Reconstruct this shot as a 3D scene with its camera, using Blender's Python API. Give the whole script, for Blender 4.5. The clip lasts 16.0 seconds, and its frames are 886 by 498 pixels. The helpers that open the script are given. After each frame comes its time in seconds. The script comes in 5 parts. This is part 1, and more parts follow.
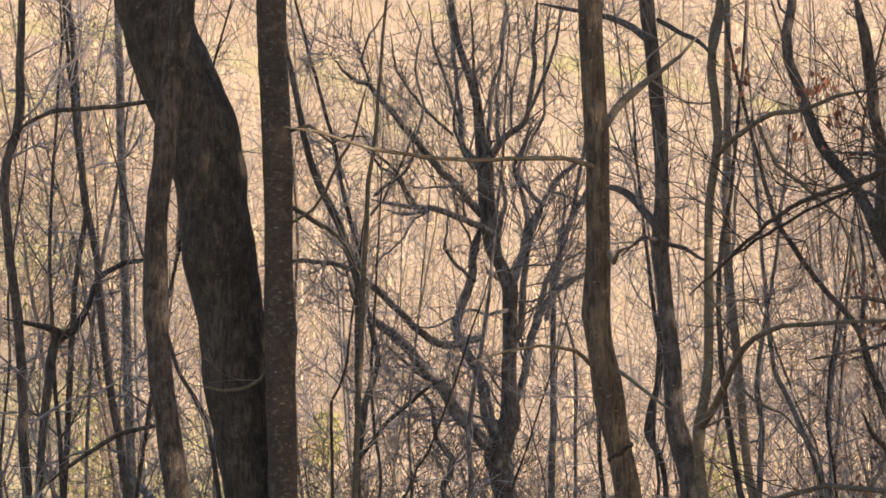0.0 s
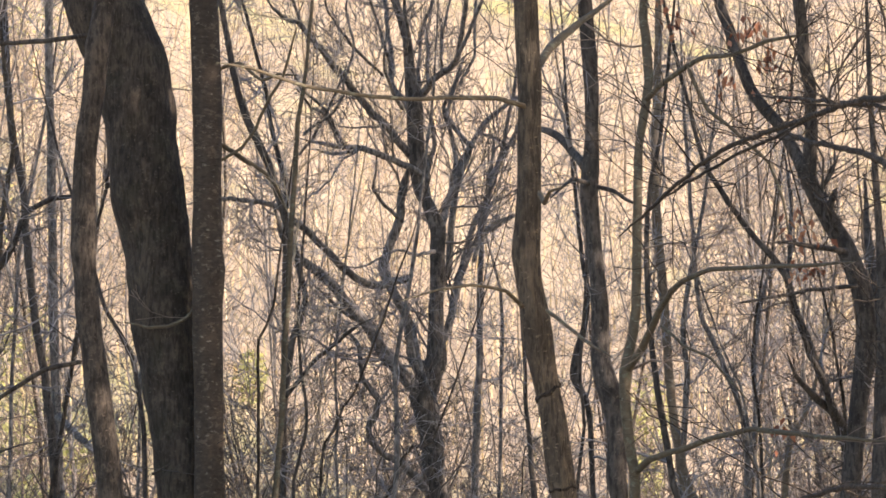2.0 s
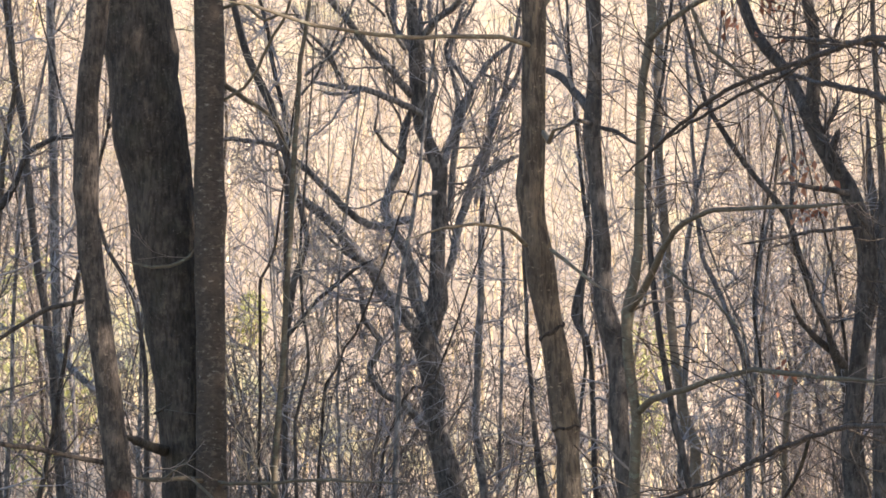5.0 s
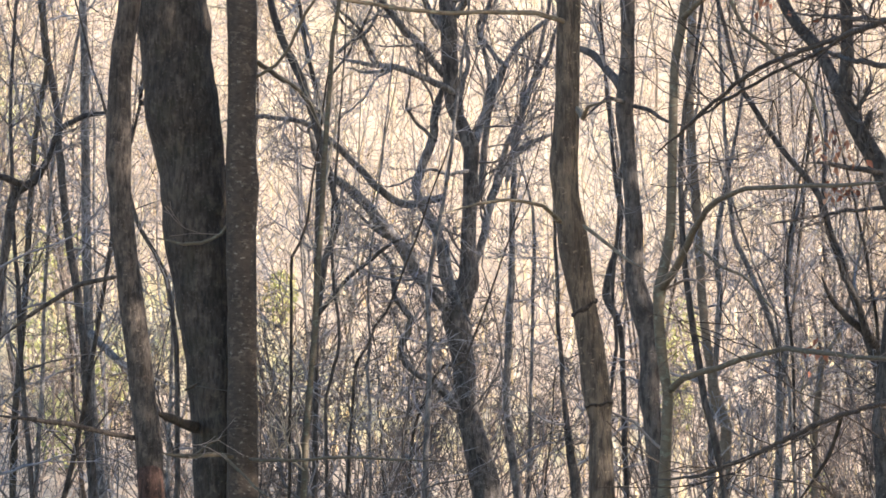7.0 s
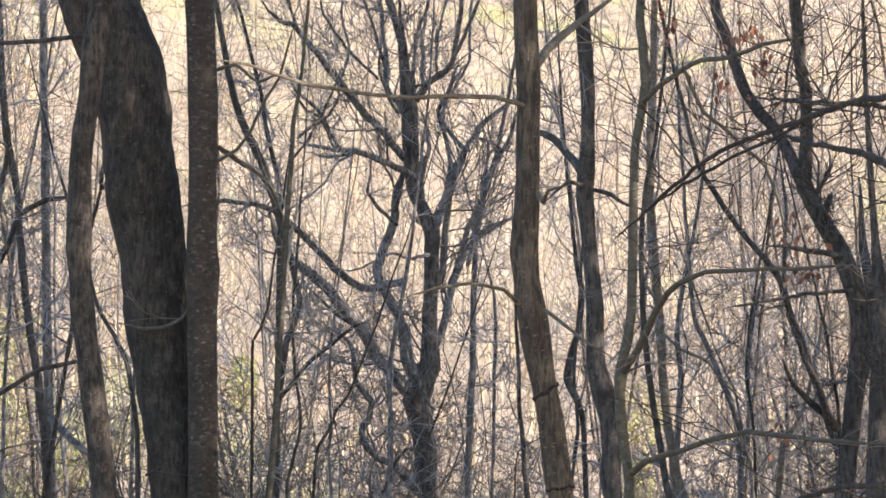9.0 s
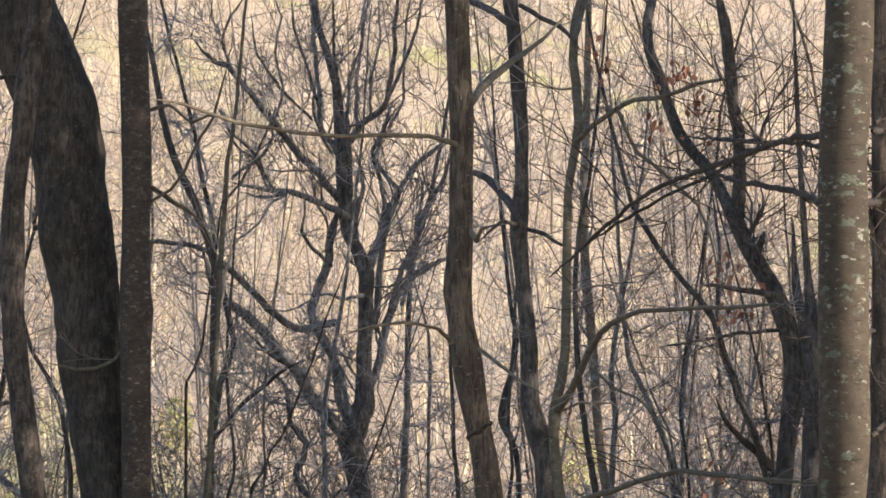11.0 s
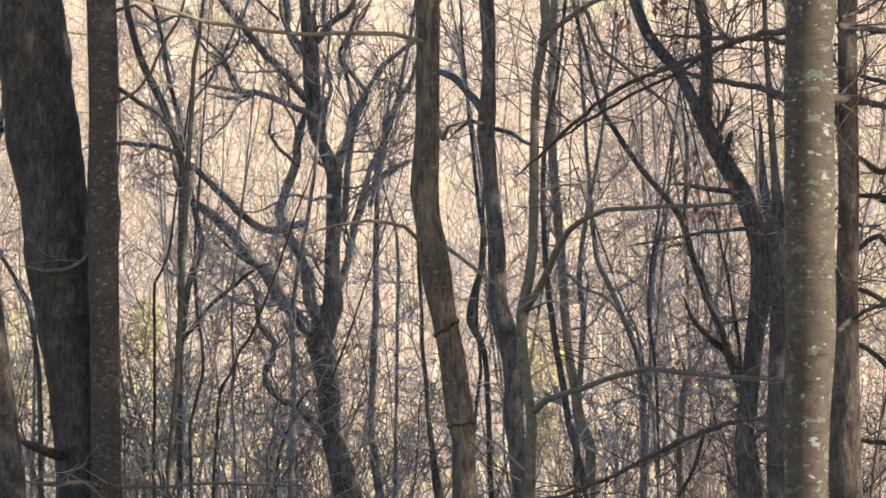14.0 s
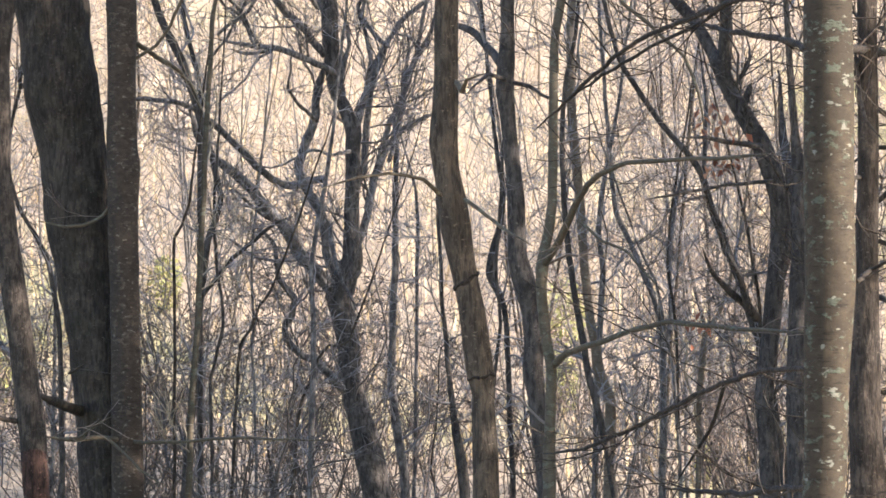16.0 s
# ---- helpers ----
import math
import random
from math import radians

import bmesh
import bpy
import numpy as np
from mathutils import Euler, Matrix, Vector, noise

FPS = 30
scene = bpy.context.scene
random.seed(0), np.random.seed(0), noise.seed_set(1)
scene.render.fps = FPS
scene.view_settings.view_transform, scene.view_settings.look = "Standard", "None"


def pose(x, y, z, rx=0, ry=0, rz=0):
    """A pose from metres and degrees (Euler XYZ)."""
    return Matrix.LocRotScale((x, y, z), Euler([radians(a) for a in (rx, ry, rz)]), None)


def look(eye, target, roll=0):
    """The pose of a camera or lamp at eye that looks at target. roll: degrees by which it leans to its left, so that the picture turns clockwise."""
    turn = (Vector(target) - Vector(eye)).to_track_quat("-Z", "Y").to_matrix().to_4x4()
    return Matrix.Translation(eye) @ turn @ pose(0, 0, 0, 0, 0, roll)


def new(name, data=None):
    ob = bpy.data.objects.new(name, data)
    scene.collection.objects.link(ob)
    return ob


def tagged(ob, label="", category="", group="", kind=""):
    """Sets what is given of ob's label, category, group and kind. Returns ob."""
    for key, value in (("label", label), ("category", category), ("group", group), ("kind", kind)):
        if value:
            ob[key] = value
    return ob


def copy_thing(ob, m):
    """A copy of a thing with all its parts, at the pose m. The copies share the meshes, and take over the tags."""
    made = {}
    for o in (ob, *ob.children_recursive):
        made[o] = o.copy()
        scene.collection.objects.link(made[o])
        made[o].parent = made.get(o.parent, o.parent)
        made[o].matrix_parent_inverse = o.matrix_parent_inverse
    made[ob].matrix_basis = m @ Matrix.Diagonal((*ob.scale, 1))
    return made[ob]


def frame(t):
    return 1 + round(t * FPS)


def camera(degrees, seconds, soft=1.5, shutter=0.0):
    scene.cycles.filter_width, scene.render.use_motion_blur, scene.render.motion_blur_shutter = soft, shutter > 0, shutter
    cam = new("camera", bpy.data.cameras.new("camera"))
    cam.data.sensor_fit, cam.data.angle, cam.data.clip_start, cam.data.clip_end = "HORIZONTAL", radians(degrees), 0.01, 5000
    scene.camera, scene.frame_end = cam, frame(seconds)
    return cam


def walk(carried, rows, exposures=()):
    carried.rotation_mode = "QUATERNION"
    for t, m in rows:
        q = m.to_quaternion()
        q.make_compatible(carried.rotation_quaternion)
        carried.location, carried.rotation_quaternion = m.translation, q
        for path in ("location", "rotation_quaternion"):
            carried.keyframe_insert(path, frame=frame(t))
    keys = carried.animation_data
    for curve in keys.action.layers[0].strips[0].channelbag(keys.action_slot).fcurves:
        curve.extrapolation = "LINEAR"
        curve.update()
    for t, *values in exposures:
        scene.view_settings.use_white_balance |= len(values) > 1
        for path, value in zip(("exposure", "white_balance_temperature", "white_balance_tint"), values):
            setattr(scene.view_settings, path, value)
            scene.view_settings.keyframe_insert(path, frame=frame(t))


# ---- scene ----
# The lens and the hand-held camera, which turns about one spot at the edge of a wood.
cam = camera(17.0, 16.0, soft=1.7)
EYE, TILT = 1.6, 4.2
TURNS = [  # seconds; degrees to the left, up, and of roll; metres to the right and up
    (0.0, 1.704, 1.763, -0.546, 0.027, 0.025),
    (0.5, 1.055, 1.514, -0.326, 0.017, 0.017),
    (1.0, 0.918, 1.152, -0.308, 0.018, 0.015),
    (1.5, 0.638, 0.884, -0.016, 0.013, 0.013),
    (2.0, 0.274, 0.645, 0.172, 0.010, 0.012),
    (2.5, 0.060, 0.258, 0.152, 0.005, 0.006),
    (3.0, 0.044, 0.056, 0.004, 0.002, 0.003),
    (3.5, -0.000, -0.000, -0.000, 0.000, 0.000),
    (4.0, 0.048, -0.258, 0.143, -0.003, 0.001),
    (6.3, 0.595, -0.715, 0.487, -0.013, -0.013),
    (6.5, 0.677, -0.855, 0.511, -0.017, -0.015),
    (7.0, 0.819, -0.829, 0.590, -0.020, -0.021),
    (7.5, 0.727, -0.605, 0.822, -0.019, -0.024),
    (8.0, 0.735, -0.536, 0.814, -0.018, -0.029),
    (8.5, 0.507, 0.077, 0.599, -0.016, -0.025),
    (9.0, 0.090, 0.801, 0.468, -0.017, -0.021),
    (9.5, -0.549, 1.392, 0.471, -0.018, -0.022),
    (9.7, -0.707, 1.543, 0.517, -0.016, -0.025),
    (11.8, -1.441, 1.618, 0.274, -0.010, -0.032),
    (12.0, -1.550, 1.489, 0.294, -0.009, -0.033),
    (12.5, -1.921, 1.097, 0.348, -0.008, -0.040),
    (13.0, -2.107, 0.616, 0.386, -0.007, -0.044),
    (13.5, -2.143, 0.288, 0.361, -0.003, -0.047),
    (14.0, -1.769, -0.259, 0.135, -0.004, -0.048),
    (14.5, -1.475, -0.848, 0.021, -0.006, -0.054),
    (15.0, -1.345, -1.165, 0.046, -0.008, -0.059),
    (15.5, -1.304, -1.206, 0.022, -0.005, -0.063),
    (16.0, -1.395, -1.101, -0.088, -0.004, -0.061),
]
walk(
    cam,
    [(t, pose(0, 0, EYE, TILT) @ pose(right, 0, rise, 0, 0, left) @ pose(0, 0, 0, 90 + up) @ pose(0, 0, 0, 0, 0, roll)) for t, left, up, roll, right, rise in TURNS],
    exposures=[
        (0.0, 1.01, 6680, 17),
        (1.0, 1.18, 6513, 16),
        (1.5, 1.42, 6430, 15),
        (2.5, 1.35, 6175, 13),
        (3.5, 1.38, 5990, 13),
        (7.0, 1.69, 5750, 10),
        (8.5, 1.47, 5650, 10),
        (9.0, 1.44, 5650, 10),
        (9.7, 1.06, 5720, 10),
        (12.5, 1.15, 5870, 11),
        (14.0, 1.37, 5798, 10),
        (14.5, 1.35, 5774, 10),
        (15.0, 1.61, 5750, 10),
        (16.0, 1.59, 5690, 10),
    ],
)

# ---- light: a low evening sun from the right, a little behind the camera ----
SUN_UP, SUN_SIDE = 16.0, 112.0  # elevation; clockwise from straight ahead
world = bpy.data.worlds.new("sky")
scene.world = world
world.use_nodes = True
sky = world.node_tree.nodes.new("ShaderNodeTexSky")
sky.sky_type, sky.sun_disc = "NISHITA", False
sky.sun_elevation, sky.sun_rotation = radians(SUN_UP), radians(SUN_SIDE)
background = world.node_tree.nodes["Background"]
background.inputs[1].default_value = 0.15
world.node_tree.links.new(sky.outputs[0], background.inputs[0])
sun = new("sun", bpy.data.lights.new("sun", "SUN"))
sun.data.energy, sun.data.angle, sun.data.color = 4.05, radians(0.5), (1.0, 0.87, 0.72)
toward_sun = Vector((math.sin(radians(SUN_SIDE)) * math.cos(radians(SUN_UP)), math.cos(radians(SUN_SIDE)) * math.cos(radians(SUN_UP)), math.sin(radians(SUN_UP))))
sun.matrix_world = look(toward_sun * 50, (0, 0, 0))


# ---- materials ----
class Nodes:
    """A principled material and short ways to add nodes to it."""

    def __init__(self, name, roughness=0.9, specular=0.25):
        self.material = bpy.data.materials.new(name)
        self.material.use_nodes = True
        self.tree = self.material.node_tree
        self.shader = self.tree.nodes["Principled BSDF"]
        self.shader.inputs["Roughness"].default_value = roughness
        self.shader.inputs["Specular IOR Level"].default_value = specular
        self.place = self.tree.nodes.new("ShaderNodeTexCoord").outputs["Object"]

    def add(self, kind, **inputs):
        node = self.tree.nodes.new(kind)
        for key, value in inputs.items():
            socket = node.inputs[key.replace("_", " ")]
            if isinstance(value, bpy.types.NodeSocket):
                self.tree.links.new(value, socket)
            else:
                socket.default_value = value
        return node

    def stretched(self, scale):
        return self.add("ShaderNodeMapping", Vector=self.place, Scale=scale).outputs[0]

    def noise(self, scale, detail=5.0, stretch=(1, 1, 1), rough=0.6):
        return self.add("ShaderNodeTexNoise", Vector=self.stretched(stretch), Scale=scale, Detail=detail, Roughness=rough).outputs[0]

    def cells(self, scale, stretch=(1, 1, 1), feature="F1"):
        node = self.add("ShaderNodeTexVoronoi", Vector=self.stretched(stretch), Scale=scale)
        node.feature = feature
        return node

    def ramp(self, value, *stops):
        node = self.add("ShaderNodeValToRGB", Fac=value)
        while len(node.color_ramp.elements) < len(stops):
            node.color_ramp.elements.new(0.5)
        for element, (at, colour) in zip(node.color_ramp.elements, stops):
            element.position, element.color = at, (*colour, 1) if len(colour) == 3 else (colour[0],) * 3 + (1,)
        return node.outputs[0]

    def mix(self, factor, a, b, blend="MIX"):
        node = self.tree.nodes.new("ShaderNodeMix")
        node.data_type, node.blend_type = "RGBA", blend
        for socket, value in ((node.inputs[0], factor), (node.inputs[6], a), (node.inputs[7], b)):
            if isinstance(value, bpy.types.NodeSocket):
                self.tree.links.new(value, socket)
            else:
                socket.default_value = (*value, 1) if isinstance(value, tuple) else value
        return node.outputs[2]

    def finish(self, colour, height=None, strength=0.5, distance=0.01):
        self.tree.links.new(colour, self.shader.inputs["Base Color"])
        if height is not None:
            bump = self.add("ShaderNodeBump", Height=height, Strength=strength, Distance=distance)
            self.tree.links.new(bump.outputs[0], self.shader.inputs["Normal"])
        return self.material


def furrowed_bark(name, dark, light, spacing=60.0, moss=0.0, depth=0.5, mottle=0.6, grain=0.13):
    n = Nodes(name)
    ridges = n.noise(spacing, 4, (1, 1, grain), 0.6)
    plates = n.noise(spacing * 0.4, 4, (1, 1, 0.3), 0.7)
    crack = n.ramp(ridges, (0.40, (0.0,)), (0.50, (1.0,)))
    stains = n.noise(3.5, 5, (1, 1, 0.5), 0.7)
    blotch = n.noise(14, 5, (1, 1, 0.9), 0.75)
    colour = n.ramp(n.mix(0.5, ridges, plates), (0.40, dark), (0.58, light))
    colour = n.mix(n.ramp(stains, (0.42, (0.0,)), (0.60, (0.7,))), colour, tuple(c * 0.55 for c in dark))
    colour = n.mix(n.ramp(blotch, (0.50, (0.0,)), (0.64, (mottle,))), colour, tuple(min(1, c * 1.5) for c in light))
    colour = n.mix(n.ramp(crack, (0.0, (depth,)), (1.0, (0.0,))), colour, tuple(c * 0.3 for c in dark))
    specks = n.ramp(n.noise(50, 3, (1, 1, 1.8)), (0.64, (0.0,)), (0.69, (0.6,)))
    colour = n.mix(specks, colour, tuple(min(1, c * 2.1) for c in light))
    if moss:
        colour = n.mix(n.ramp(n.noise(7, 5), (0.5, (0.0,)), (0.62, (moss,))), colour, (0.075, 0.080, 0.035))
    return n.finish(colour, n.mix(0.5, ridges, plates), 1.0, 0.02)


def smooth_bark(name, dark, light, lichen, fleck):
    n = Nodes(name, 0.8)
    streaks = n.noise(24, 6, (1, 1, 1.3), 0.7)
    marks = n.ramp(n.noise(30, 2, (0.7, 0.7, 3.4)), (0.60, (0.0,)), (0.66, (0.55,)))
    colour = n.ramp(streaks, (0.3, dark), (0.7, light))
    colour = n.mix(n.ramp(n.noise(3.5, 3), (0.4, (0.0,)), (0.65, (0.55,))), colour, dark)
    colour = n.mix(marks, colour, tuple(c * 0.5 for c in dark))
    patch = n.ramp(n.noise(19, 5, (1, 1, 1.7), 0.65), (0.565, (0.0,)), (0.625, (0.85,)))
    colour = n.mix(patch, colour, lichen)
    pale = n.ramp(n.noise(34, 4, (0.8, 0.8, 1.5), 0.6), (0.625, (0.0,)), (0.66, (0.9,)))
    colour = n.mix(pale, colour, fleck)
    return n.finish(colour, n.mix(0.5, streaks, patch), 0.5, 0.006)


def twig_bark(name, dark, light):
    """Young bark, a little different from one plant to the next."""
    n = Nodes(name, 0.65, 0.4)
    info = n.tree.nodes.new("ShaderNodeObjectInfo").outputs["Random"]
    colour = n.ramp(n.noise(6, 4), (0.35, dark), (0.68, light))
    colour = n.mix(n.ramp(info, (0.0, (0.0,)), (1.0, (0.55,))), colour, tuple(c * 1.5 for c in light))
    return n.finish(colour, n.noise(60, 3, (1, 1, 0.3)), 0.4, 0.004)


BARK_OAK = furrowed_bark("oak_bark", (0.078, 0.063, 0.053), (0.175, 0.142, 0.117), 45, 0.0, 0.55, 0.7, 0.3)
BARK_DARK = furrowed_bark("dark_bark", (0.038, 0.029, 0.022), (0.084, 0.063, 0.046), 60, 0.08, 0.4, 0.5, 0.2)
BARK_BROWN = furrowed_bark("brown_bark", (0.062, 0.048, 0.036), (0.122, 0.094, 0.065), 70, 0.0, 0.55, 0.35, 0.2)
BARK_UMBER = furrowed_bark("umber_bark", (0.050, 0.038, 0.029), (0.102, 0.077, 0.057), 52, 0.0, 0.55, 0.6, 0.26)
BARK_BLACK = furrowed_bark("blackish_bark", (0.066, 0.053, 0.044), (0.125, 0.101, 0.083), 50, 0.0, 0.5, 0.4, 0.3)
BARK_LICHEN = smooth_bark("lichen_bark", (0.036, 0.027, 0.018), (0.090, 0.066, 0.041), (0.105, 0.112, 0.078), (0.23, 0.215, 0.165))
BARK_FLECKED = smooth_bark("flecked_bark", (0.038, 0.027, 0.019), (0.096, 0.067, 0.045), (0.115, 0.085, 0.060), (0.20, 0.165, 0.125))
BARK_OLIVE = smooth_bark("olive_bark", (0.085, 0.066, 0.043), (0.172, 0.131, 0.085), (0.155, 0.142, 0.095), (0.20, 0.18, 0.125))
BARK_PALE = smooth_bark("pale_bark", (0.125, 0.092, 0.064), (0.26, 0.195, 0.137), (0.25, 0.205, 0.15), (0.32, 0.27, 0.21))
BARK_GREY = furrowed_bark("grey_bark", (0.120, 0.103, 0.093), (0.25, 0.215, 0.187), 45, 0.0, 0.5, 0.7, 0.3)
TWIGS_GREY = twig_bark("grey_twig", (0.115, 0.103, 0.104), (0.28, 0.248, 0.235))
TWIGS_LIMB = twig_bark("limb_twig", (0.095, 0.078, 0.070), (0.215, 0.18, 0.157))
TWIGS_DARK = twig_bark("dark_twig", (0.042, 0.033, 0.028), (0.098, 0.078, 0.064))
TWIGS_BROWN = twig_bark("brown_twig", (0.098, 0.071, 0.057), (0.24, 0.176, 0.132))
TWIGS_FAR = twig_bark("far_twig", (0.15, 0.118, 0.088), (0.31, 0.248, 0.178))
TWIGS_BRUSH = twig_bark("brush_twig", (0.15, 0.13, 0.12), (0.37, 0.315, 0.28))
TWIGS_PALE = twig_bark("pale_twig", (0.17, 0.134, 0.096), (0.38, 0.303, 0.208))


def litter():
    n = Nodes("dry_leaf_litter", 0.9, 0.2)
    leaves = n.cells(24.0).outputs["Color"]
    tone = n.add("ShaderNodeSeparateColor", Color=leaves).outputs[0]
    drift = n.noise(1.3, 6, rough=0.65)
    colour = n.ramp(n.mix(0.62, tone, drift), (0.25, (0.29, 0.208, 0.142)), (0.5, (0.465, 0.343, 0.232)), (0.75, (0.59, 0.462, 0.328)))
    broad = n.noise(0.09, 4)
    colour = n.mix(n.ramp(broad, (0.38, (0.0,)), (0.62, (0.6,))), colour, (0.56, 0.43, 0.295))
    moss = n.ramp(n.noise(0.16, 5), (0.56, (0.0,)), (0.68, (0.7,)))
    colour = n.mix(moss, colour, (0.45, 0.43, 0.15))
    return n.finish(colour, n.mix(0.5, n.noise(6, 5), tone), 0.6, 0.05)


def dry_grass():
    n = Nodes("dry_grass", 0.7, 0.3)
    info = n.tree.nodes.new("ShaderNodeNewGeometry").outputs["Random Per Island"]
    colour = n.ramp(info, (0.0, (0.42, 0.29, 0.14)), (0.6, (0.70, 0.54, 0.29)), (1.0, (0.82, 0.69, 0.44)))
    return n.finish(colour)


def dead_leaf():
    n = Nodes("dead_leaf", 0.75, 0.2)
    info = n.tree.nodes.new("ShaderNodeObjectInfo").outputs["Random"]
    colour = n.ramp(info, (0.0, (0.12, 0.05, 0.03)), (0.5, (0.32, 0.12, 0.065)), (1.0, (0.50, 0.26, 0.15)))
    return n.finish(colour, n.noise(40, 3), 0.4, 0.004)


def needles():
    n = Nodes("evergreen_needles", 0.7, 0.3)
    info = n.tree.nodes.new("ShaderNodeNewGeometry").outputs["Random Per Island"]
    return n.finish(n.ramp(info, (0.0, (0.025, 0.045, 0.02)), (1.0, (0.06, 0.09, 0.035))))


BARK_RAW = furrowed_bark("raw_bark", (0.036, 0.021, 0.015), (0.100, 0.052, 0.036), 40, 0.0, 0.6, 0.4, 0.3)
BARK_SCAR = furrowed_bark("scar_bark", (0.02, 0.015, 0.012), (0.04, 0.03, 0.022))


def green_leaf():
    n = Nodes("yellow_green_leaf", 0.6, 0.3)
    info = n.tree.nodes.new("ShaderNodeNewGeometry").outputs["Random Per Island"]
    n.shader.inputs["Transmission Weight"].default_value = 0.0
    return n.finish(n.ramp(info, (0.0, (0.26, 0.26, 0.08)), (1.0, (0.60, 0.55, 0.22))))


GREEN_LEAF = green_leaf()
LITTER, GRASS, LEAF, NEEDLES = litter(), dry_grass(), dead_leaf(), needles()


# ---- shapes ----
rng = np.random.default_rng(7)
FINE = 0.0021  # the thinnest twigs, as a radius


class Shape:
    """Gathers tubes and blades into one mesh."""

    def __init__(self):
        self.verts, self.faces, self.count = [], [], 0

    def add(self, verts, faces):
        self.verts.append(np.asarray(verts, float))
        self.faces.append(np.asarray(faces, int) + self.count)
        self.count += len(verts)

    def tube(self, path, radii, sides):
        """A tapering tube along a path, closed at its end."""
        path, radii = np.asarray(path, float), np.asarray(radii, float)
        ahead = np.gradient(path, axis=0)
        ahead /= np.linalg.norm(ahead, axis=1, keepdims=True) + 1e-9
        mean = ahead.mean(0)
        base = np.array((1.0, 0, 0)) if abs(mean[0]) < 0.7 * np.linalg.norm(mean) else np.array((0, 0, 1.0))
        side = np.cross(ahead, base)
        side /= np.linalg.norm(side, axis=1, keepdims=True) + 1e-9
        over = np.cross(ahead, side)
        turn = np.arange(sides) * (2 * math.pi / sides)
        r = radii[:, None, None] if radii.ndim == 1 else radii[:, :, None]
        ring = path[:, None] + r * (np.cos(turn)[None, :, None] * side[:, None] + np.sin(turn)[None, :, None] * over[:, None])
        k, s = np.arange(len(path) - 1)[:, None] * sides, np.arange(sides)[None]
        nxt = (s + 1) % sides
        quads = np.stack([k + s, k + nxt, k + sides + nxt, k + sides + s], -1).reshape(-1, 4)
        self.add(ring.reshape(-1, 3), quads)

    def mesh(self, name, material):
        verts = np.concatenate(self.verts)
        me = bpy.data.meshes.new(name)
        width = self.faces[0].shape[1]
        faces = np.concatenate(self.faces)
        me.vertices.add(len(verts))
        me.vertices.foreach_set("co", verts.astype(np.float32).ravel())
        me.loops.add(faces.size)
        me.loops.foreach_set("vertex_index", faces.astype(np.int32).ravel())
        me.polygons.add(len(faces))
        me.polygons.foreach_set("loop_start", np.arange(len(faces), dtype=np.int32) * width)
        me.polygons.foreach_set("use_smooth", np.ones(len(faces), dtype=bool))
        me.materials.append(material)
        me.update(calc_edges=True)
        me.validate()
        return me


def part(name, shape, material, parent, label=""):
    ob = new(name, shape.mesh(name, material))
    ob.parent = parent
    return tagged(ob, label)


def thing(name, place, label, category, group="", kind=""):
    ob = new(name)
    ob.empty_display_size = 0.2
    ob.location = place
    return tagged(ob, label, category, group, kind)


def ground_height(x, y):
    """Level woodland floor, then a hillside that climbs away and to the left."""
    x, y = np.asarray(x, float), np.asarray(y, float)
    q = np.clip((y - 35.5 - 0.5 * x) / 3, -30, 60)
    rise = 0.34 * 3 * np.log1p(np.exp(np.minimum(q, 56)))
    return rise + 0.06 * np.sin(x * 0.9 + y * 0.31) + 0.05 * np.sin(y * 1.1 - x * 0.4) + 0.15 * np.sin(x * 0.13 + 1) * np.sin(y * 0.17)


def smooth_path(points, step):
    """A path through points of x, y, z and radius, with a slight knee at each."""
    p = np.asarray(points, float)
    if len(p) == 2:
        p = np.array([p[0], p.mean(0), p[1]])
    ends = np.concatenate([[2 * p[0] - p[1]], p, [2 * p[-1] - p[-2]]])
    out = []
    for a, b, c, d in zip(ends, ends[1:], ends[2:], ends[3:]):
        k = max(1, int(np.linalg.norm(c[:3] - b[:3]) / step))
        t = (np.arange(k) / k)[:, None]
        curve = 0.5 * (2 * b + (c - a) * t + (2 * a - 5 * b + 4 * c - d) * t**2 + (3 * b - a - 3 * c + d) * t**3)
        out.append(0.5 * curve + 0.5 * (b + (c - b) * t))
    out.append(p[-1:])
    out = np.concatenate(out)
    out[:, 3] = np.maximum(out[:, 3], 0.0012)
    return out[:, :3], out[:, 3]


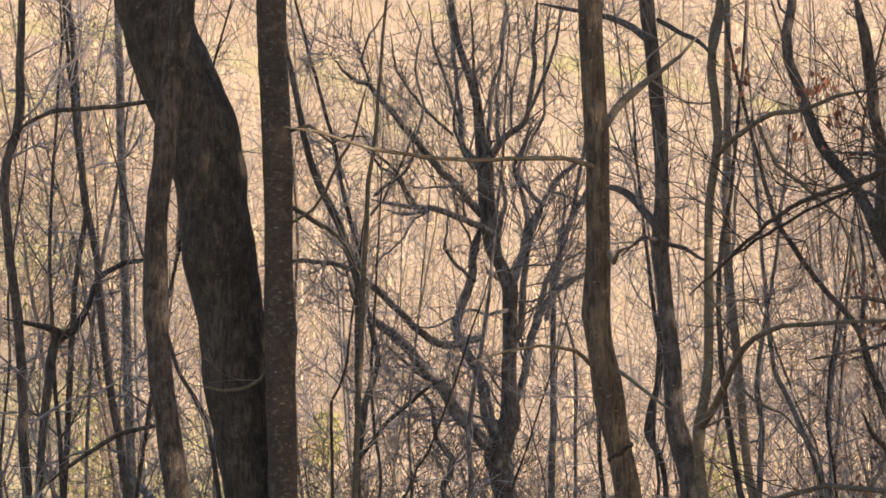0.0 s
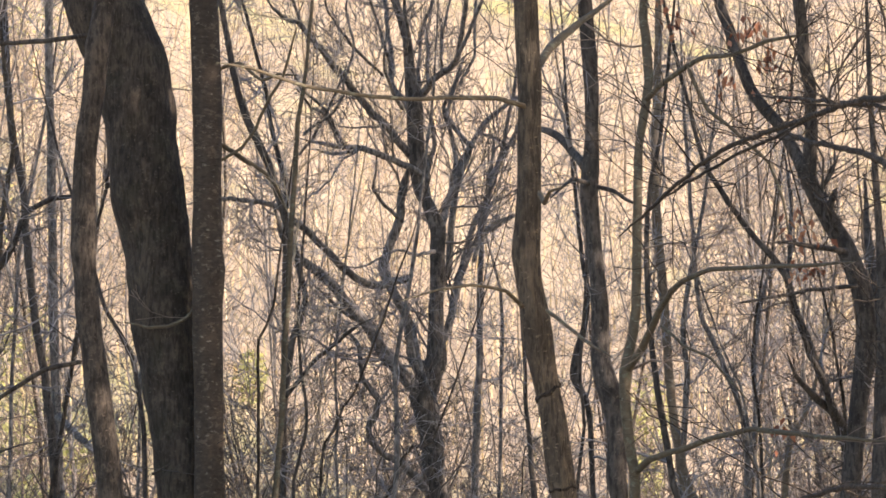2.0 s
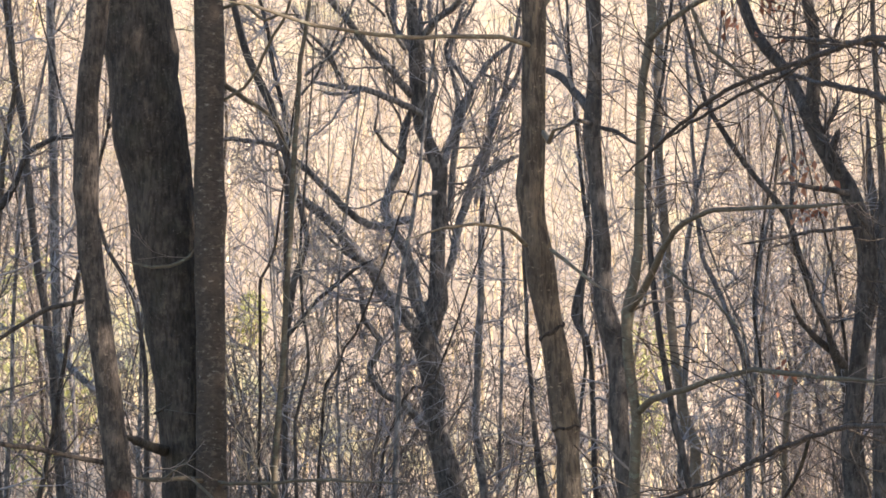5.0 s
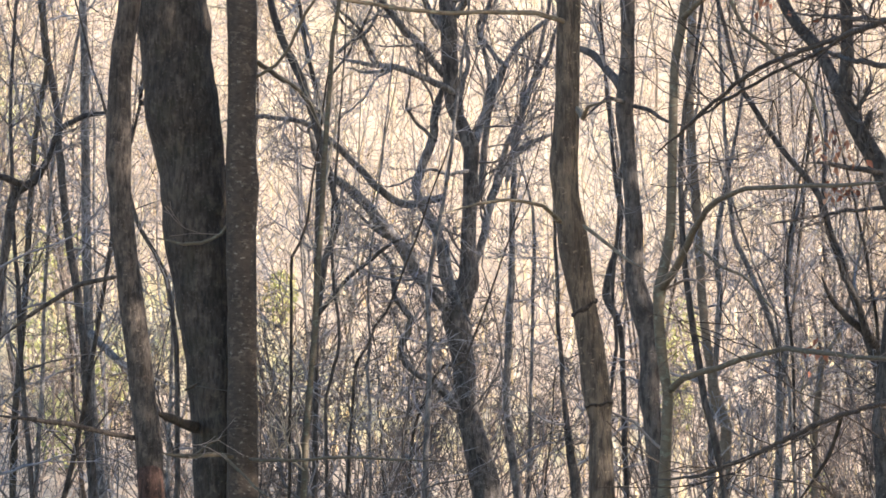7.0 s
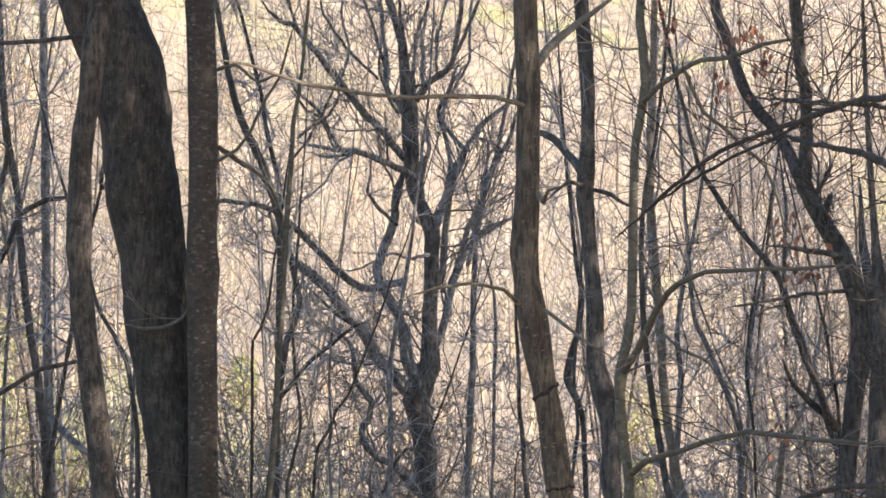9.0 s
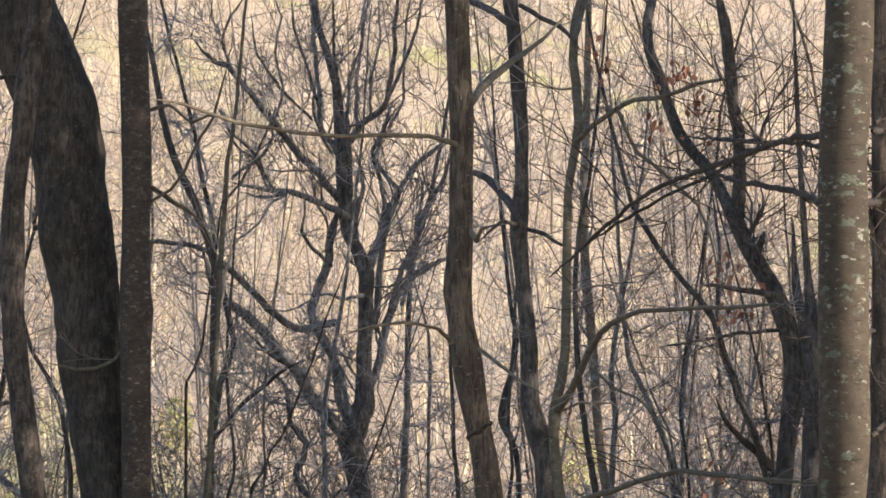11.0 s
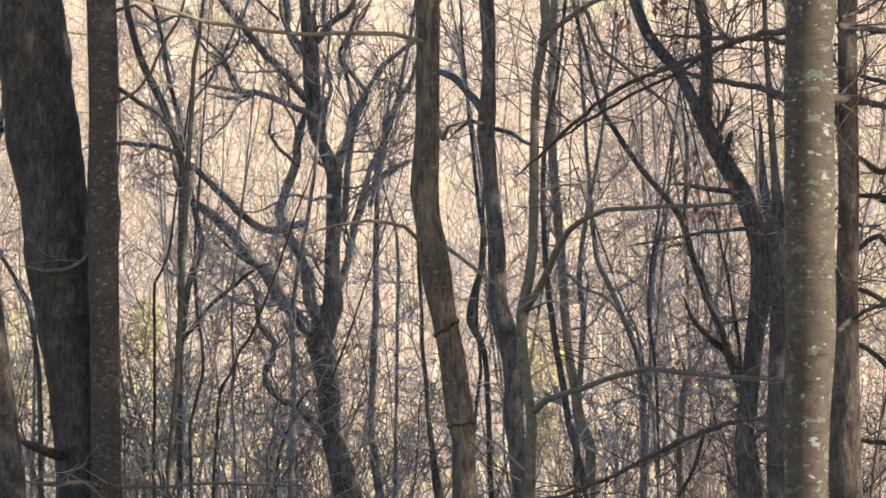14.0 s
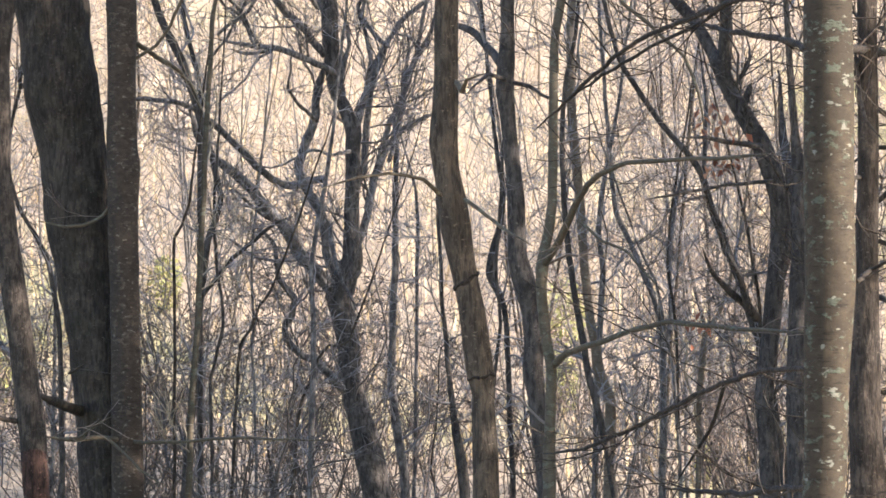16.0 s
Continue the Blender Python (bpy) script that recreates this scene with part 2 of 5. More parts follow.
def bark_tube(shape, points, rough=0.06, wander=0.0):
    """A trunk or limb with swellings and furrows."""
    big = max(p[3] for p in points) > 0.03
    path, radii = smooth_path(points, 0.035 if big else 0.06)
    if wander:
        grain = np.array([noise.noise_vector(Vector(p) * 4.3) + 0.6 * noise.noise_vector(Vector(p) * 12) for p in path])
        path = path + grain * wander
    sides = 28 if big else 10
    turn = np.arange(sides) * (2 * math.pi / sides)
    uneven = np.empty((len(path), sides))
    seed = path[0] * 7.7
    for i, (p, r) in enumerate(zip(path, radii)):
        for j, a in enumerate(turn):
            c, s = math.cos(a), math.sin(a)
            lump = noise.noise((c * 0.9 + seed[0], s * 0.9 + seed[1], p[2] * 2.2 + p[0])) + 0.7 * noise.noise((c * 1.3 + seed[2], s * 1.3, p[2] * 9 + p[0] * 5))
            ridge = noise.noise((c * 5 + seed[0], s * 5 + seed[2], p[2] * 3.0)) if big else 0
            uneven[i, j] = r * (1 + rough * 1.3 * lump + rough * 0.8 * ridge)
    ends = path[0] + (path[0] - path[1]) * 0.4, path[-1] + (path[-1] - path[-2]) * 0.4
    shape.tube(np.concatenate([ends[:1], path, ends[1:]]), np.concatenate([uneven[:1] * 0.05, uneven, uneven[-1:] * 0.05]), sides)
    return path, radii


def twig(shape, start, way, length, radius, level, spread=0.62, lift=0.08, kink=0.19):
    """One twig: nearly straight runs that bend a little at each knee, with side twigs set alternately at the knees."""
    knots = int(min(9, max(4, length / 0.07)))
    steps = np.empty((knots, 3))
    d = way / (np.linalg.norm(way) + 1e-9)
    steps[0] = start
    hop = length / (knots - 1)
    kinks = rng.normal(0, kink, (knots, 3)) + rng.normal(0, 0.07, 3)
    for i in range(1, knots):
        d = d + kinks[i]
        d[2] += lift
        d /= np.linalg.norm(d)
        steps[i] = steps[i - 1] + d * hop
    radii = np.linspace(radius, max(radius * 0.4, FINE), knots)
    shape.tube(steps, radii, 4 if radius > 0.008 else 3)
    if level > 0:
        side = np.cross(d, rng.normal(0, 1, 3))
        side /= np.linalg.norm(side) + 1e-9
        for k in range(rng.integers(3, 7)):
            i = int(rng.integers(1, knots))
            along = (steps[i] - steps[i - 1]) / hop
            side = -side
            out = along + side * rng.uniform(0.4, 1.2) + rng.normal(0, spread * 0.4, 3)
            twig(shape, steps[i], out, length * rng.uniform(0.3, 0.7), max(radius * 0.6, FINE), level - 1, spread, lift, kink)


def twigs_along(shape, path, radii, density, length, level=1, lift=0.09, upto=1.0, kink=0.19):
    """Twigs that stand off a limb all along it."""
    hops = np.linalg.norm(np.diff(path, axis=0), axis=1)
    total = hops.sum()
    marks = np.concatenate([[0], np.cumsum(hops)]) / total
    for u in rng.uniform(0.05, upto, int(total * density + rng.random())):
        i = min(int(np.searchsorted(marks, u)), len(path) - 1)
        along = path[i] - path[i - 1]
        along = along / (np.linalg.norm(along) + 1e-9)
        out = rng.normal(0, 1, 3)
        out -= along * out.dot(along)
        out = out / (np.linalg.norm(out) + 1e-9) + along * rng.uniform(0.0, 0.9)
        r = float(np.clip(radii[i] * rng.uniform(0.25, 0.5), 0.003, 0.010))
        twig(shape, path[i], out, length * rng.uniform(0.35, 1.25), r, level, 0.62, lift, kink)


def tree(name, label, bark, trunk, limbs=(), density=2.0, length=0.7, twigs=None, rough=0.06, group="", level=1, bare=0.0, limb_bark=None, stem_twigs=1.0, crook=0.008):
    """A bare tree: its trunk, each limb and its fine twigs. Points are x, y, z and radius in metres."""
    foot = trunk[0]
    top = thing(name, foot[:3], label, "tree", group)
    base = np.array((*foot[:3], 0))
    shape, fine = Shape(), Shape()
    path, radii = bark_tube(shape, np.array(trunk) - base, rough, 0.007 if foot[3] < 0.06 else 0.0)
    stem = part("trunk", shape, bark, top)
    keep = path[:, 2] > bare
    if density * stem_twigs and keep.sum() > 3:
        twigs_along(fine, path[keep], radii[keep], density * stem_twigs, length, level)
        tagged(part("spray", fine, twigs or TWIGS_GREY, stem, "fine bare twigs"), kind="stuff")
    for points in limbs:
        shape, fine = Shape(), Shape()
        path, radii = bark_tube(shape, np.array(points) - base, rough * 1.8, crook)
        limb = part("limb", shape, limb_bark or bark, top)
        twigs_along(fine, path, radii, density, length, level)
        if fine.verts:
            tagged(part("spray", fine, twigs or TWIGS_GREY, limb, "fine bare twigs"), kind="stuff")
    return top


# ---- the ground ----
def ground():
    far = np.concatenate([np.arange(-260, -40, 20), np.arange(-40, 40, 1.6), np.arange(40, 281, 20)])
    deep = np.concatenate([np.arange(-200, -10, 15), np.arange(-10, 130, 1.6), np.arange(130, 400, 15), [500, 700, 1000, 1500]])
    x, y = np.meshgrid(far, deep)
    z = ground_height(x, y)
    shape = Shape()
    w = len(far)
    i, j = np.meshgrid(np.arange(len(deep) - 1), np.arange(w - 1), indexing="ij")
    k = (i * w + j).ravel()
    shape.add(np.stack([x, y, z], -1).reshape(-1, 3), np.stack([k, k + 1, k + w + 1, k + w], -1))
    ob = new("ground", shape.mesh("ground", LITTER))
    tagged(ob, "tan dry leaf litter on woodland floor and sunlit hillside", "ground", kind="structure")


ground()

# ---- the trees that stand out, each where it grows ----
torn_maple = tree(
    "maple_tree", "slim brown leaning trunk crossing before a thick dark trunk", BARK_UMBER,
    [(-1.745, 16.000, 0.077, 0.0980), (-1.759, 16.000, 0.357, 0.0708), (-1.803, 16.000, 1.166, 0.0656), (-1.821, 16.000, 1.409, 0.0732), (-1.840, 16.000, 1.561, 0.0717), (-1.861, 16.000, 1.713, 0.0686), (-1.879, 16.000, 1.865, 0.0686), (-1.923, 16.000, 2.170, 0.0702), (-1.967, 16.000, 2.476, 0.0625), (-1.988, 16.000, 2.629, 0.0656), (-2.001, 16.000, 2.782, 0.0610), (-2.015, 16.000, 2.936, 0.0686), (-2.018, 16.000, 3.028, 0.0702), (-2.013, 16.000, 3.440, 0.0610), (-2.001, 16.000, 3.595, 0.0641), (-1.980, 16.000, 3.750, 0.0610), (-1.968, 16.000, 3.906, 0.0610), (-1.954, 16.000, 4.062, 0.0656), (-1.928, 16.000, 4.218, 0.0610), (-1.907, 16.000, 4.374, 0.0610), (-1.882, 16.000, 4.531, 0.0610), (-1.867, 16.000, 4.688, 0.0641), (-1.780, 16.000, 6.185, 0.0448), (-1.728, 16.000, 7.683, 0.0160)],
    [
        [(-1.908, 16.000, 1.484, 0.0153), (-2.060, 15.850, 1.513, 0.0136), (-2.221, 15.700, 1.556, 0.0150), (-2.379, 15.550, 1.578, 0.0133), (-2.533, 15.400, 1.597, 0.0053)],
        [(-2.033, 16.000, 2.352, 0.0122), (-2.233, 16.125, 2.310, 0.0138), (-2.374, 16.250, 2.237, 0.0124), (-2.547, 16.375, 2.146, 0.0109), (-2.721, 16.500, 2.023, 0.0042)],
        [(-2.034, 16.100, 4.147, 0.0138), (-2.262, 16.280, 4.149, 0.0140), (-2.479, 16.460, 4.160, 0.0126), (-2.685, 16.640, 4.183, 0.0127), (-2.893, 16.820, 4.114, 0.0096), (-3.039, 17.000, 4.020, 0.0029)],
    ],
    stem_twigs=0, density=0.7, length=0.5,
)
tree(
    "maple_tree", "thick dark brown trunk that leans and curves beside a straight one", BARK_DARK,
    [(-1.556, 18.000, 0.118, 0.2565), (-1.565, 18.000, 0.398, 0.1853), (-1.592, 18.000, 1.119, 0.1716), (-1.620, 18.000, 1.563, 0.1750), (-1.643, 18.000, 1.906, 0.1922), (-1.700, 18.000, 2.249, 0.1922), (-1.753, 18.000, 2.592, 0.1956), (-1.784, 18.000, 2.765, 0.1990), (-1.799, 18.000, 2.937, 0.2042), (-1.817, 18.000, 3.110, 0.2059), (-1.840, 18.000, 3.282, 0.2093), (-1.873, 18.000, 3.455, 0.2282), (-1.979, 18.000, 4.188, 0.2213), (-2.050, 18.000, 4.365, 0.2333), (-2.129, 18.000, 4.541, 0.2419), (-2.199, 18.000, 4.718, 0.2350), (-2.263, 18.000, 4.896, 0.2247), (-2.314, 18.000, 5.074, 0.2162), (-2.869, 18.000, 6.995, 0.1513), (-3.424, 18.000, 8.916, 0.0540)],
    [
        [(-1.761, 17.900, 1.538, 0.0341), (-1.809, 17.533, 1.568, 0.0267), (-1.838, 17.167, 1.594, 0.0245), (-1.880, 16.800, 1.631, 0.0086)],
        [(-1.806, 17.800, 1.765, 0.0102), (-1.667, 17.400, 1.821, 0.0030)],
    ],
    stem_twigs=0, density=0.0, length=0.5, rough=0.07,
)
tree(
    "maple_tree", "straight dark brown trunk with small pale flecks", BARK_FLECKED,
    [(-1.437, 17.714, 0.023, 0.1414), (-1.440, 17.714, 0.315, 0.1021), (-1.450, 17.714, 1.127, 0.0945), (-1.463, 17.714, 1.733, 0.0912), (-1.469, 17.714, 2.070, 0.0895), (-1.477, 17.714, 2.409, 0.0878), (-1.485, 17.714, 2.747, 0.0912), (-1.481, 17.714, 2.986, 0.0996), (-1.489, 17.714, 3.088, 0.0928), (-1.492, 17.714, 3.428, 0.0878), (-1.495, 17.714, 3.769, 0.0861), (-1.502, 17.714, 4.111, 0.0895), (-1.529, 17.714, 4.662, 0.0878), (-1.535, 17.714, 5.010, 0.0912), (-1.558, 17.714, 7.093, 0.0638), (-1.572, 17.714, 9.177, 0.0228)],
    [
        [(-1.413, 17.818, 3.749, 0.0153), (-1.318, 18.183, 3.707, 0.0156), (-1.200, 18.548, 3.662, 0.0142), (-1.132, 18.912, 3.576, 0.0108), (-1.114, 19.277, 3.485, 0.0033)],
        [(-1.454, 17.714, 1.356, 0.0135), (-1.538, 17.589, 1.370, 0.0134), (-1.634, 17.464, 1.377, 0.0133), (-1.721, 17.339, 1.370, 0.0149), (-1.807, 17.214, 1.377, 0.0098), (-1.876, 17.089, 1.397, 0.0029)],
        [(-1.454, 17.714, 1.356, 0.0135), (-1.340, 17.547, 1.356, 0.0117), (-1.128, 17.381, 1.353, 0.0099), (-0.857, 17.214, 1.381, 0.0098), (-0.589, 17.047, 1.374, 0.0081), (-0.262, 16.880, 1.370, 0.0029)],
        [(-1.554, 17.506, 1.371, 0.0100), (-1.458, 17.367, 1.300, 0.0082), (-1.346, 17.227, 1.206, 0.0082), (-1.205, 17.089, 1.113, 0.0029)],
        [(-1.419, 17.714, 3.646, 0.0101), (-1.283, 17.644, 3.713, 0.0098), (-1.194, 17.575, 3.824, 0.0095), (-1.106, 17.506, 4.001, 0.0092), (-1.025, 17.436, 4.110, 0.0089), (-0.988, 17.367, 4.218, 0.0085), (-0.945, 17.297, 4.375, 0.0049)],
        [(-1.423, 17.714, 4.201, 0.0118), (-1.301, 17.636, 4.218, 0.0105), (-1.161, 17.558, 4.104, 0.0092), (-1.055, 17.480, 4.133, 0.0079), (-0.949, 17.401, 4.115, 0.0040)],
        [(-1.542, 17.693, 2.777, 0.0094), (-1.615, 17.735, 2.699, 0.0104), (-1.719, 17.714, 2.642, 0.0109), (-1.834, 17.735, 2.634, 0.0094), (-1.980, 17.756, 2.668, 0.0038)],
        [(-1.711, 17.401, 1.376, 0.0083), (-1.614, 17.245, 1.448, 0.0082), (-1.503, 17.089, 1.499, 0.0022)],
    ],
    stem_twigs=0, density=0.9, length=0.3, rough=0.05, limb_bark=BARK_OLIVE, twigs=TWIGS_BROWN,
)
bulged_oak = tree(
    "oak_tree", "furrowed brown trunk with a bulge and a dark ring scar", BARK_BROWN,
    [(0.420, 10.500, 0.046, 0.0688), (0.415, 10.500, 0.326, 0.0497), (0.400, 10.500, 1.327, 0.0460), (0.396, 10.500, 1.486, 0.0430), (0.393, 10.500, 1.585, 0.0390), (0.387, 10.500, 1.655, 0.0480), (0.379, 10.500, 1.685, 0.0480), (0.366, 10.500, 1.784, 0.0480), (0.354, 10.500, 1.884, 0.0480), (0.335, 10.500, 1.984, 0.0440), (0.315, 10.500, 2.084, 0.0490), (0.299, 10.500, 2.184, 0.0540), (0.283, 10.500, 2.284, 0.0510), (0.266, 10.500, 2.385, 0.0470), (0.254, 10.500, 2.485, 0.0500), (0.261, 10.500, 2.586, 0.0460), (0.265, 10.500, 2.687, 0.0430), (0.265, 10.500, 2.889, 0.0420), (0.267, 10.500, 3.092, 0.0420), (0.252, 10.500, 3.411, 0.0440), (0.247, 10.500, 3.616, 0.0440), (0.214, 10.500, 5.616, 0.0308), (0.195, 10.500, 7.615, 0.0110)],
    [
        [(0.267, 10.500, 3.010, 0.0110), (0.220, 10.436, 3.015, 0.0099), (0.149, 10.373, 3.025, 0.0089), (0.050, 10.309, 3.020, 0.0088), (-0.049, 10.245, 3.008, 0.0078), (-0.166, 10.182, 2.995, 0.0078), (-0.282, 10.118, 2.998, 0.0077), (-0.396, 10.055, 3.006, 0.0067), (-0.508, 9.991, 3.018, 0.0067), (-0.601, 9.927, 3.033, 0.0057), (-0.692, 9.864, 3.060, 0.0056), (-0.772, 9.800, 3.065, 0.0021)],
        [(0.239, 10.400, 2.297, 0.0089), (0.177, 10.275, 2.337, 0.0069), (0.058, 10.150, 2.346, 0.0058), (-0.058, 10.025, 2.326, 0.0048), (-0.170, 9.900, 2.278, 0.0017)],
        [(0.295, 10.400, 2.687, 0.0099), (0.312, 10.300, 2.647, 0.0088), (0.328, 10.200, 2.676, 0.0058), (0.383, 10.100, 2.685, 0.0017)],
        [(0.329, 10.400, 2.278, 0.0079), (0.392, 10.233, 2.209, 0.0068), (0.462, 10.067, 2.142, 0.0058), (0.530, 9.900, 2.086, 0.0017)],
        [(0.292, 10.600, 3.169, 0.0162), (0.343, 10.800, 3.261, 0.0154), (0.413, 11.000, 3.354, 0.0147), (0.486, 11.200, 3.440, 0.0117), (0.583, 11.400, 3.537, 0.0087), (0.706, 11.600, 3.683, 0.0030)],
    ],
    stem_twigs=0, density=0.0, rough=0.07, twigs=TWIGS_BROWN, limb_bark=BARK_OLIVE,
)
tree(
    "cherry_tree", "blackish curved trunk with a limb arching off", BARK_BLACK,
    [(1.000, 16.000, 0.026, 0.0661), (0.983, 16.000, 0.306, 0.0478), (0.931, 16.000, 1.198, 0.0442), (0.899, 16.000, 1.440, 0.0442), (0.887, 16.000, 1.622, 0.0488), (0.868, 16.000, 1.743, 0.0549), (0.876, 16.000, 1.896, 0.0549), (0.864, 16.000, 2.048, 0.0534), (0.833, 16.000, 2.200, 0.0625), (0.790, 16.000, 2.352, 0.0549), (0.785, 16.000, 2.505, 0.0473), (0.783, 16.000, 2.658, 0.0473), (0.769, 16.000, 2.811, 0.0427), (0.754, 16.000, 2.964, 0.0412), (0.740, 16.000, 3.117, 0.0412), (0.725, 16.000, 3.271, 0.0488), (0.733, 16.000, 3.424, 0.0488), (0.741, 16.000, 3.579, 0.0397), (0.739, 16.000, 3.733, 0.0381), (0.736, 16.000, 3.887, 0.0397), (0.700, 16.000, 4.342, 0.0397), (0.684, 16.000, 4.498, 0.0397), (0.670, 16.000, 4.655, 0.0427), (0.595, 16.000, 6.153, 0.0299), (0.550, 16.000, 7.651, 0.0107)],
    [
        [(0.703, 16.000, 3.418, 0.0259), (0.654, 16.160, 3.504, 0.0231), (0.597, 16.320, 3.598, 0.0218), (0.540, 16.480, 3.662, 0.0204), (0.466, 16.640, 3.704, 0.0159), (0.390, 16.800, 3.707, 0.0043)],
        [(0.690, 16.100, 4.437, 0.0215), (0.604, 16.280, 4.556, 0.0202), (0.516, 16.460, 4.631, 0.0188), (0.426, 16.640, 4.688, 0.0159), (0.236, 16.820, 4.767, 0.0112), (0.074, 17.000, 4.826, 0.0036)],
        [(0.734, 16.000, 4.544, 0.0137), (0.830, 15.800, 4.445, 0.0136), (0.939, 15.600, 4.346, 0.0119), (1.014, 15.400, 4.205, 0.0040)],
        [(0.771, 16.000, 3.317, 0.0122), (0.854, 15.833, 3.269, 0.0121), (0.935, 15.667, 3.192, 0.0090), (1.043, 15.500, 3.147, 0.0027)],
        [(0.746, 16.000, 3.332, 0.0137), (0.621, 15.700, 3.313, 0.0105), (0.506, 15.400, 3.190, 0.0033)],
    ],
    density=2.0, length=0.6, level=2, stem_twigs=0.25, bare=1.9, twigs=TWIGS_LIMB,
)
tree(
    "dogwood_tree", "olive-grey stem forking low into long arching branches", BARK_OLIVE,
    [(0.882, 15.200, 0.037, 0.0498), (0.888, 15.200, 0.317, 0.0360), (0.904, 15.200, 1.217, 0.0333), (0.912, 15.200, 1.448, 0.0290), (0.916, 15.200, 1.592, 0.0275), (0.917, 15.200, 1.736, 0.0275), (0.896, 15.200, 1.880, 0.0275), (0.879, 15.200, 2.025, 0.0290), (0.871, 15.200, 2.170, 0.0275), (0.878, 15.200, 2.271, 0.0348), (0.889, 15.200, 2.329, 0.0275), (0.919, 15.229, 2.462, 0.0261), (0.934, 15.257, 2.609, 0.0247), (0.942, 15.286, 2.904, 0.0248), (0.945, 15.314, 3.201, 0.0234), (0.963, 15.343, 3.499, 0.0234), (0.993, 15.371, 3.680, 0.0234), (1.011, 15.400, 3.803, 0.0235), (1.004, 15.480, 4.008, 0.0251), (0.992, 15.520, 4.196, 0.0237), (1.003, 15.560, 4.384, 0.0222), (1.048, 15.600, 4.574, 0.0193), (1.218, 15.753, 5.803, 0.0135), (1.320, 15.905, 7.032, 0.0048)],
    [
        [(0.883, 15.200, 2.280, 0.0232), (0.955, 14.987, 2.391, 0.0200), (1.011, 14.775, 2.544, 0.0169), (1.065, 14.562, 2.642, 0.0153), (1.117, 14.350, 2.688, 0.0137), (1.221, 14.137, 2.711, 0.0121), (1.415, 13.925, 2.709, 0.0106), (1.654, 13.713, 2.702, 0.0105), (1.834, 13.500, 2.703, 0.0035)],
        [(0.922, 15.200, 1.759, 0.0188), (0.989, 15.000, 1.821, 0.0172), (1.116, 14.800, 1.861, 0.0155), (1.294, 14.600, 1.929, 0.0139), (1.440, 14.400, 1.961, 0.0124), (1.555, 14.200, 1.944, 0.0122), (1.692, 14.000, 1.919, 0.0107), (1.851, 13.800, 1.901, 0.0092), (2.005, 13.600, 1.888, 0.0029)],
        [(0.994, 15.300, 3.699, 0.0160), (1.076, 15.117, 3.761, 0.0144), (1.180, 14.933, 3.820, 0.0128), (1.251, 14.750, 3.835, 0.0127), (1.375, 14.567, 3.820, 0.0111), (1.525, 14.383, 3.860, 0.0110), (1.746, 14.200, 3.870, 0.0037)],
        [(1.180, 14.900, 3.788, 0.0114), (1.231, 14.867, 3.668, 0.0109), (1.270, 14.833, 3.577, 0.0104), (1.338, 14.800, 3.516, 0.0099), (1.391, 14.767, 3.469, 0.0094), (1.458, 14.733, 3.393, 0.0089), (1.567, 14.700, 3.290, 0.0084), (1.605, 14.667, 3.187, 0.0079), (1.629, 14.633, 3.099, 0.0074), (1.643, 14.600, 2.955, 0.0042)],
        [(1.034, 14.800, 2.477, 0.0085), (1.083, 14.700, 2.429, 0.0078), (1.131, 14.600, 2.368, 0.0072), (1.234, 14.500, 2.321, 0.0066), (1.294, 14.400, 2.247, 0.0060), (1.406, 14.300, 2.106, 0.0033)],
        [(0.992, 15.400, 4.266, 0.0176), (1.046, 15.600, 4.452, 0.0149), (1.107, 15.800, 4.611, 0.0054)],
    ],
    density=1.1, length=0.6, twigs=TWIGS_BROWN,
)
tree(
    "birch_tree", "pale stem peeling to bright wood near its crooked foot", BARK_PALE,
    [(1.497, 19.000, 0.185, 0.0487), (1.501, 19.000, 0.465, 0.0352), (1.515, 19.000, 1.131, 0.0326), (1.527, 19.000, 1.419, 0.0362), (1.530, 19.000, 1.592, 0.0362), (1.460, 19.000, 1.761, 0.0362), (1.430, 19.000, 1.959, 0.0308), (1.397, 19.000, 2.140, 0.0290), (1.366, 19.000, 2.501, 0.0290), (1.338, 19.000, 2.864, 0.0290), (1.307, 19.000, 3.228, 0.0308), (1.286, 19.000, 3.592, 0.0290), (1.288, 19.000, 3.957, 0.0272), (1.300, 19.000, 4.324, 0.0254), (1.320, 19.000, 5.324, 0.0177), (1.332, 19.000, 6.323, 0.0063)],
    [
    ],
    density=2.0, level=2, length=0.7,
)
tree(
    "young_tree", "thin dark stem beside a pale one", BARK_BLACK,
    [(1.579, 18.000, 0.142, 0.0333), (1.547, 18.000, 0.422, 0.0241), (1.451, 18.000, 1.155, 0.0223), (1.391, 18.000, 1.461, 0.0223), (1.314, 18.000, 1.768, 0.0206), (1.257, 18.000, 2.109, 0.0206), (1.204, 18.000, 2.452, 0.0189), (1.174, 18.000, 2.795, 0.0172), (1.161, 18.000, 3.140, 0.0154), (1.180, 18.000, 3.486, 0.0137), (1.246, 18.000, 3.832, 0.0120), (1.331, 18.000, 4.578, 0.0084), (1.383, 18.000, 5.323, 0.0030)],
    [
    ],
    density=2.2, level=2, length=0.7,
)
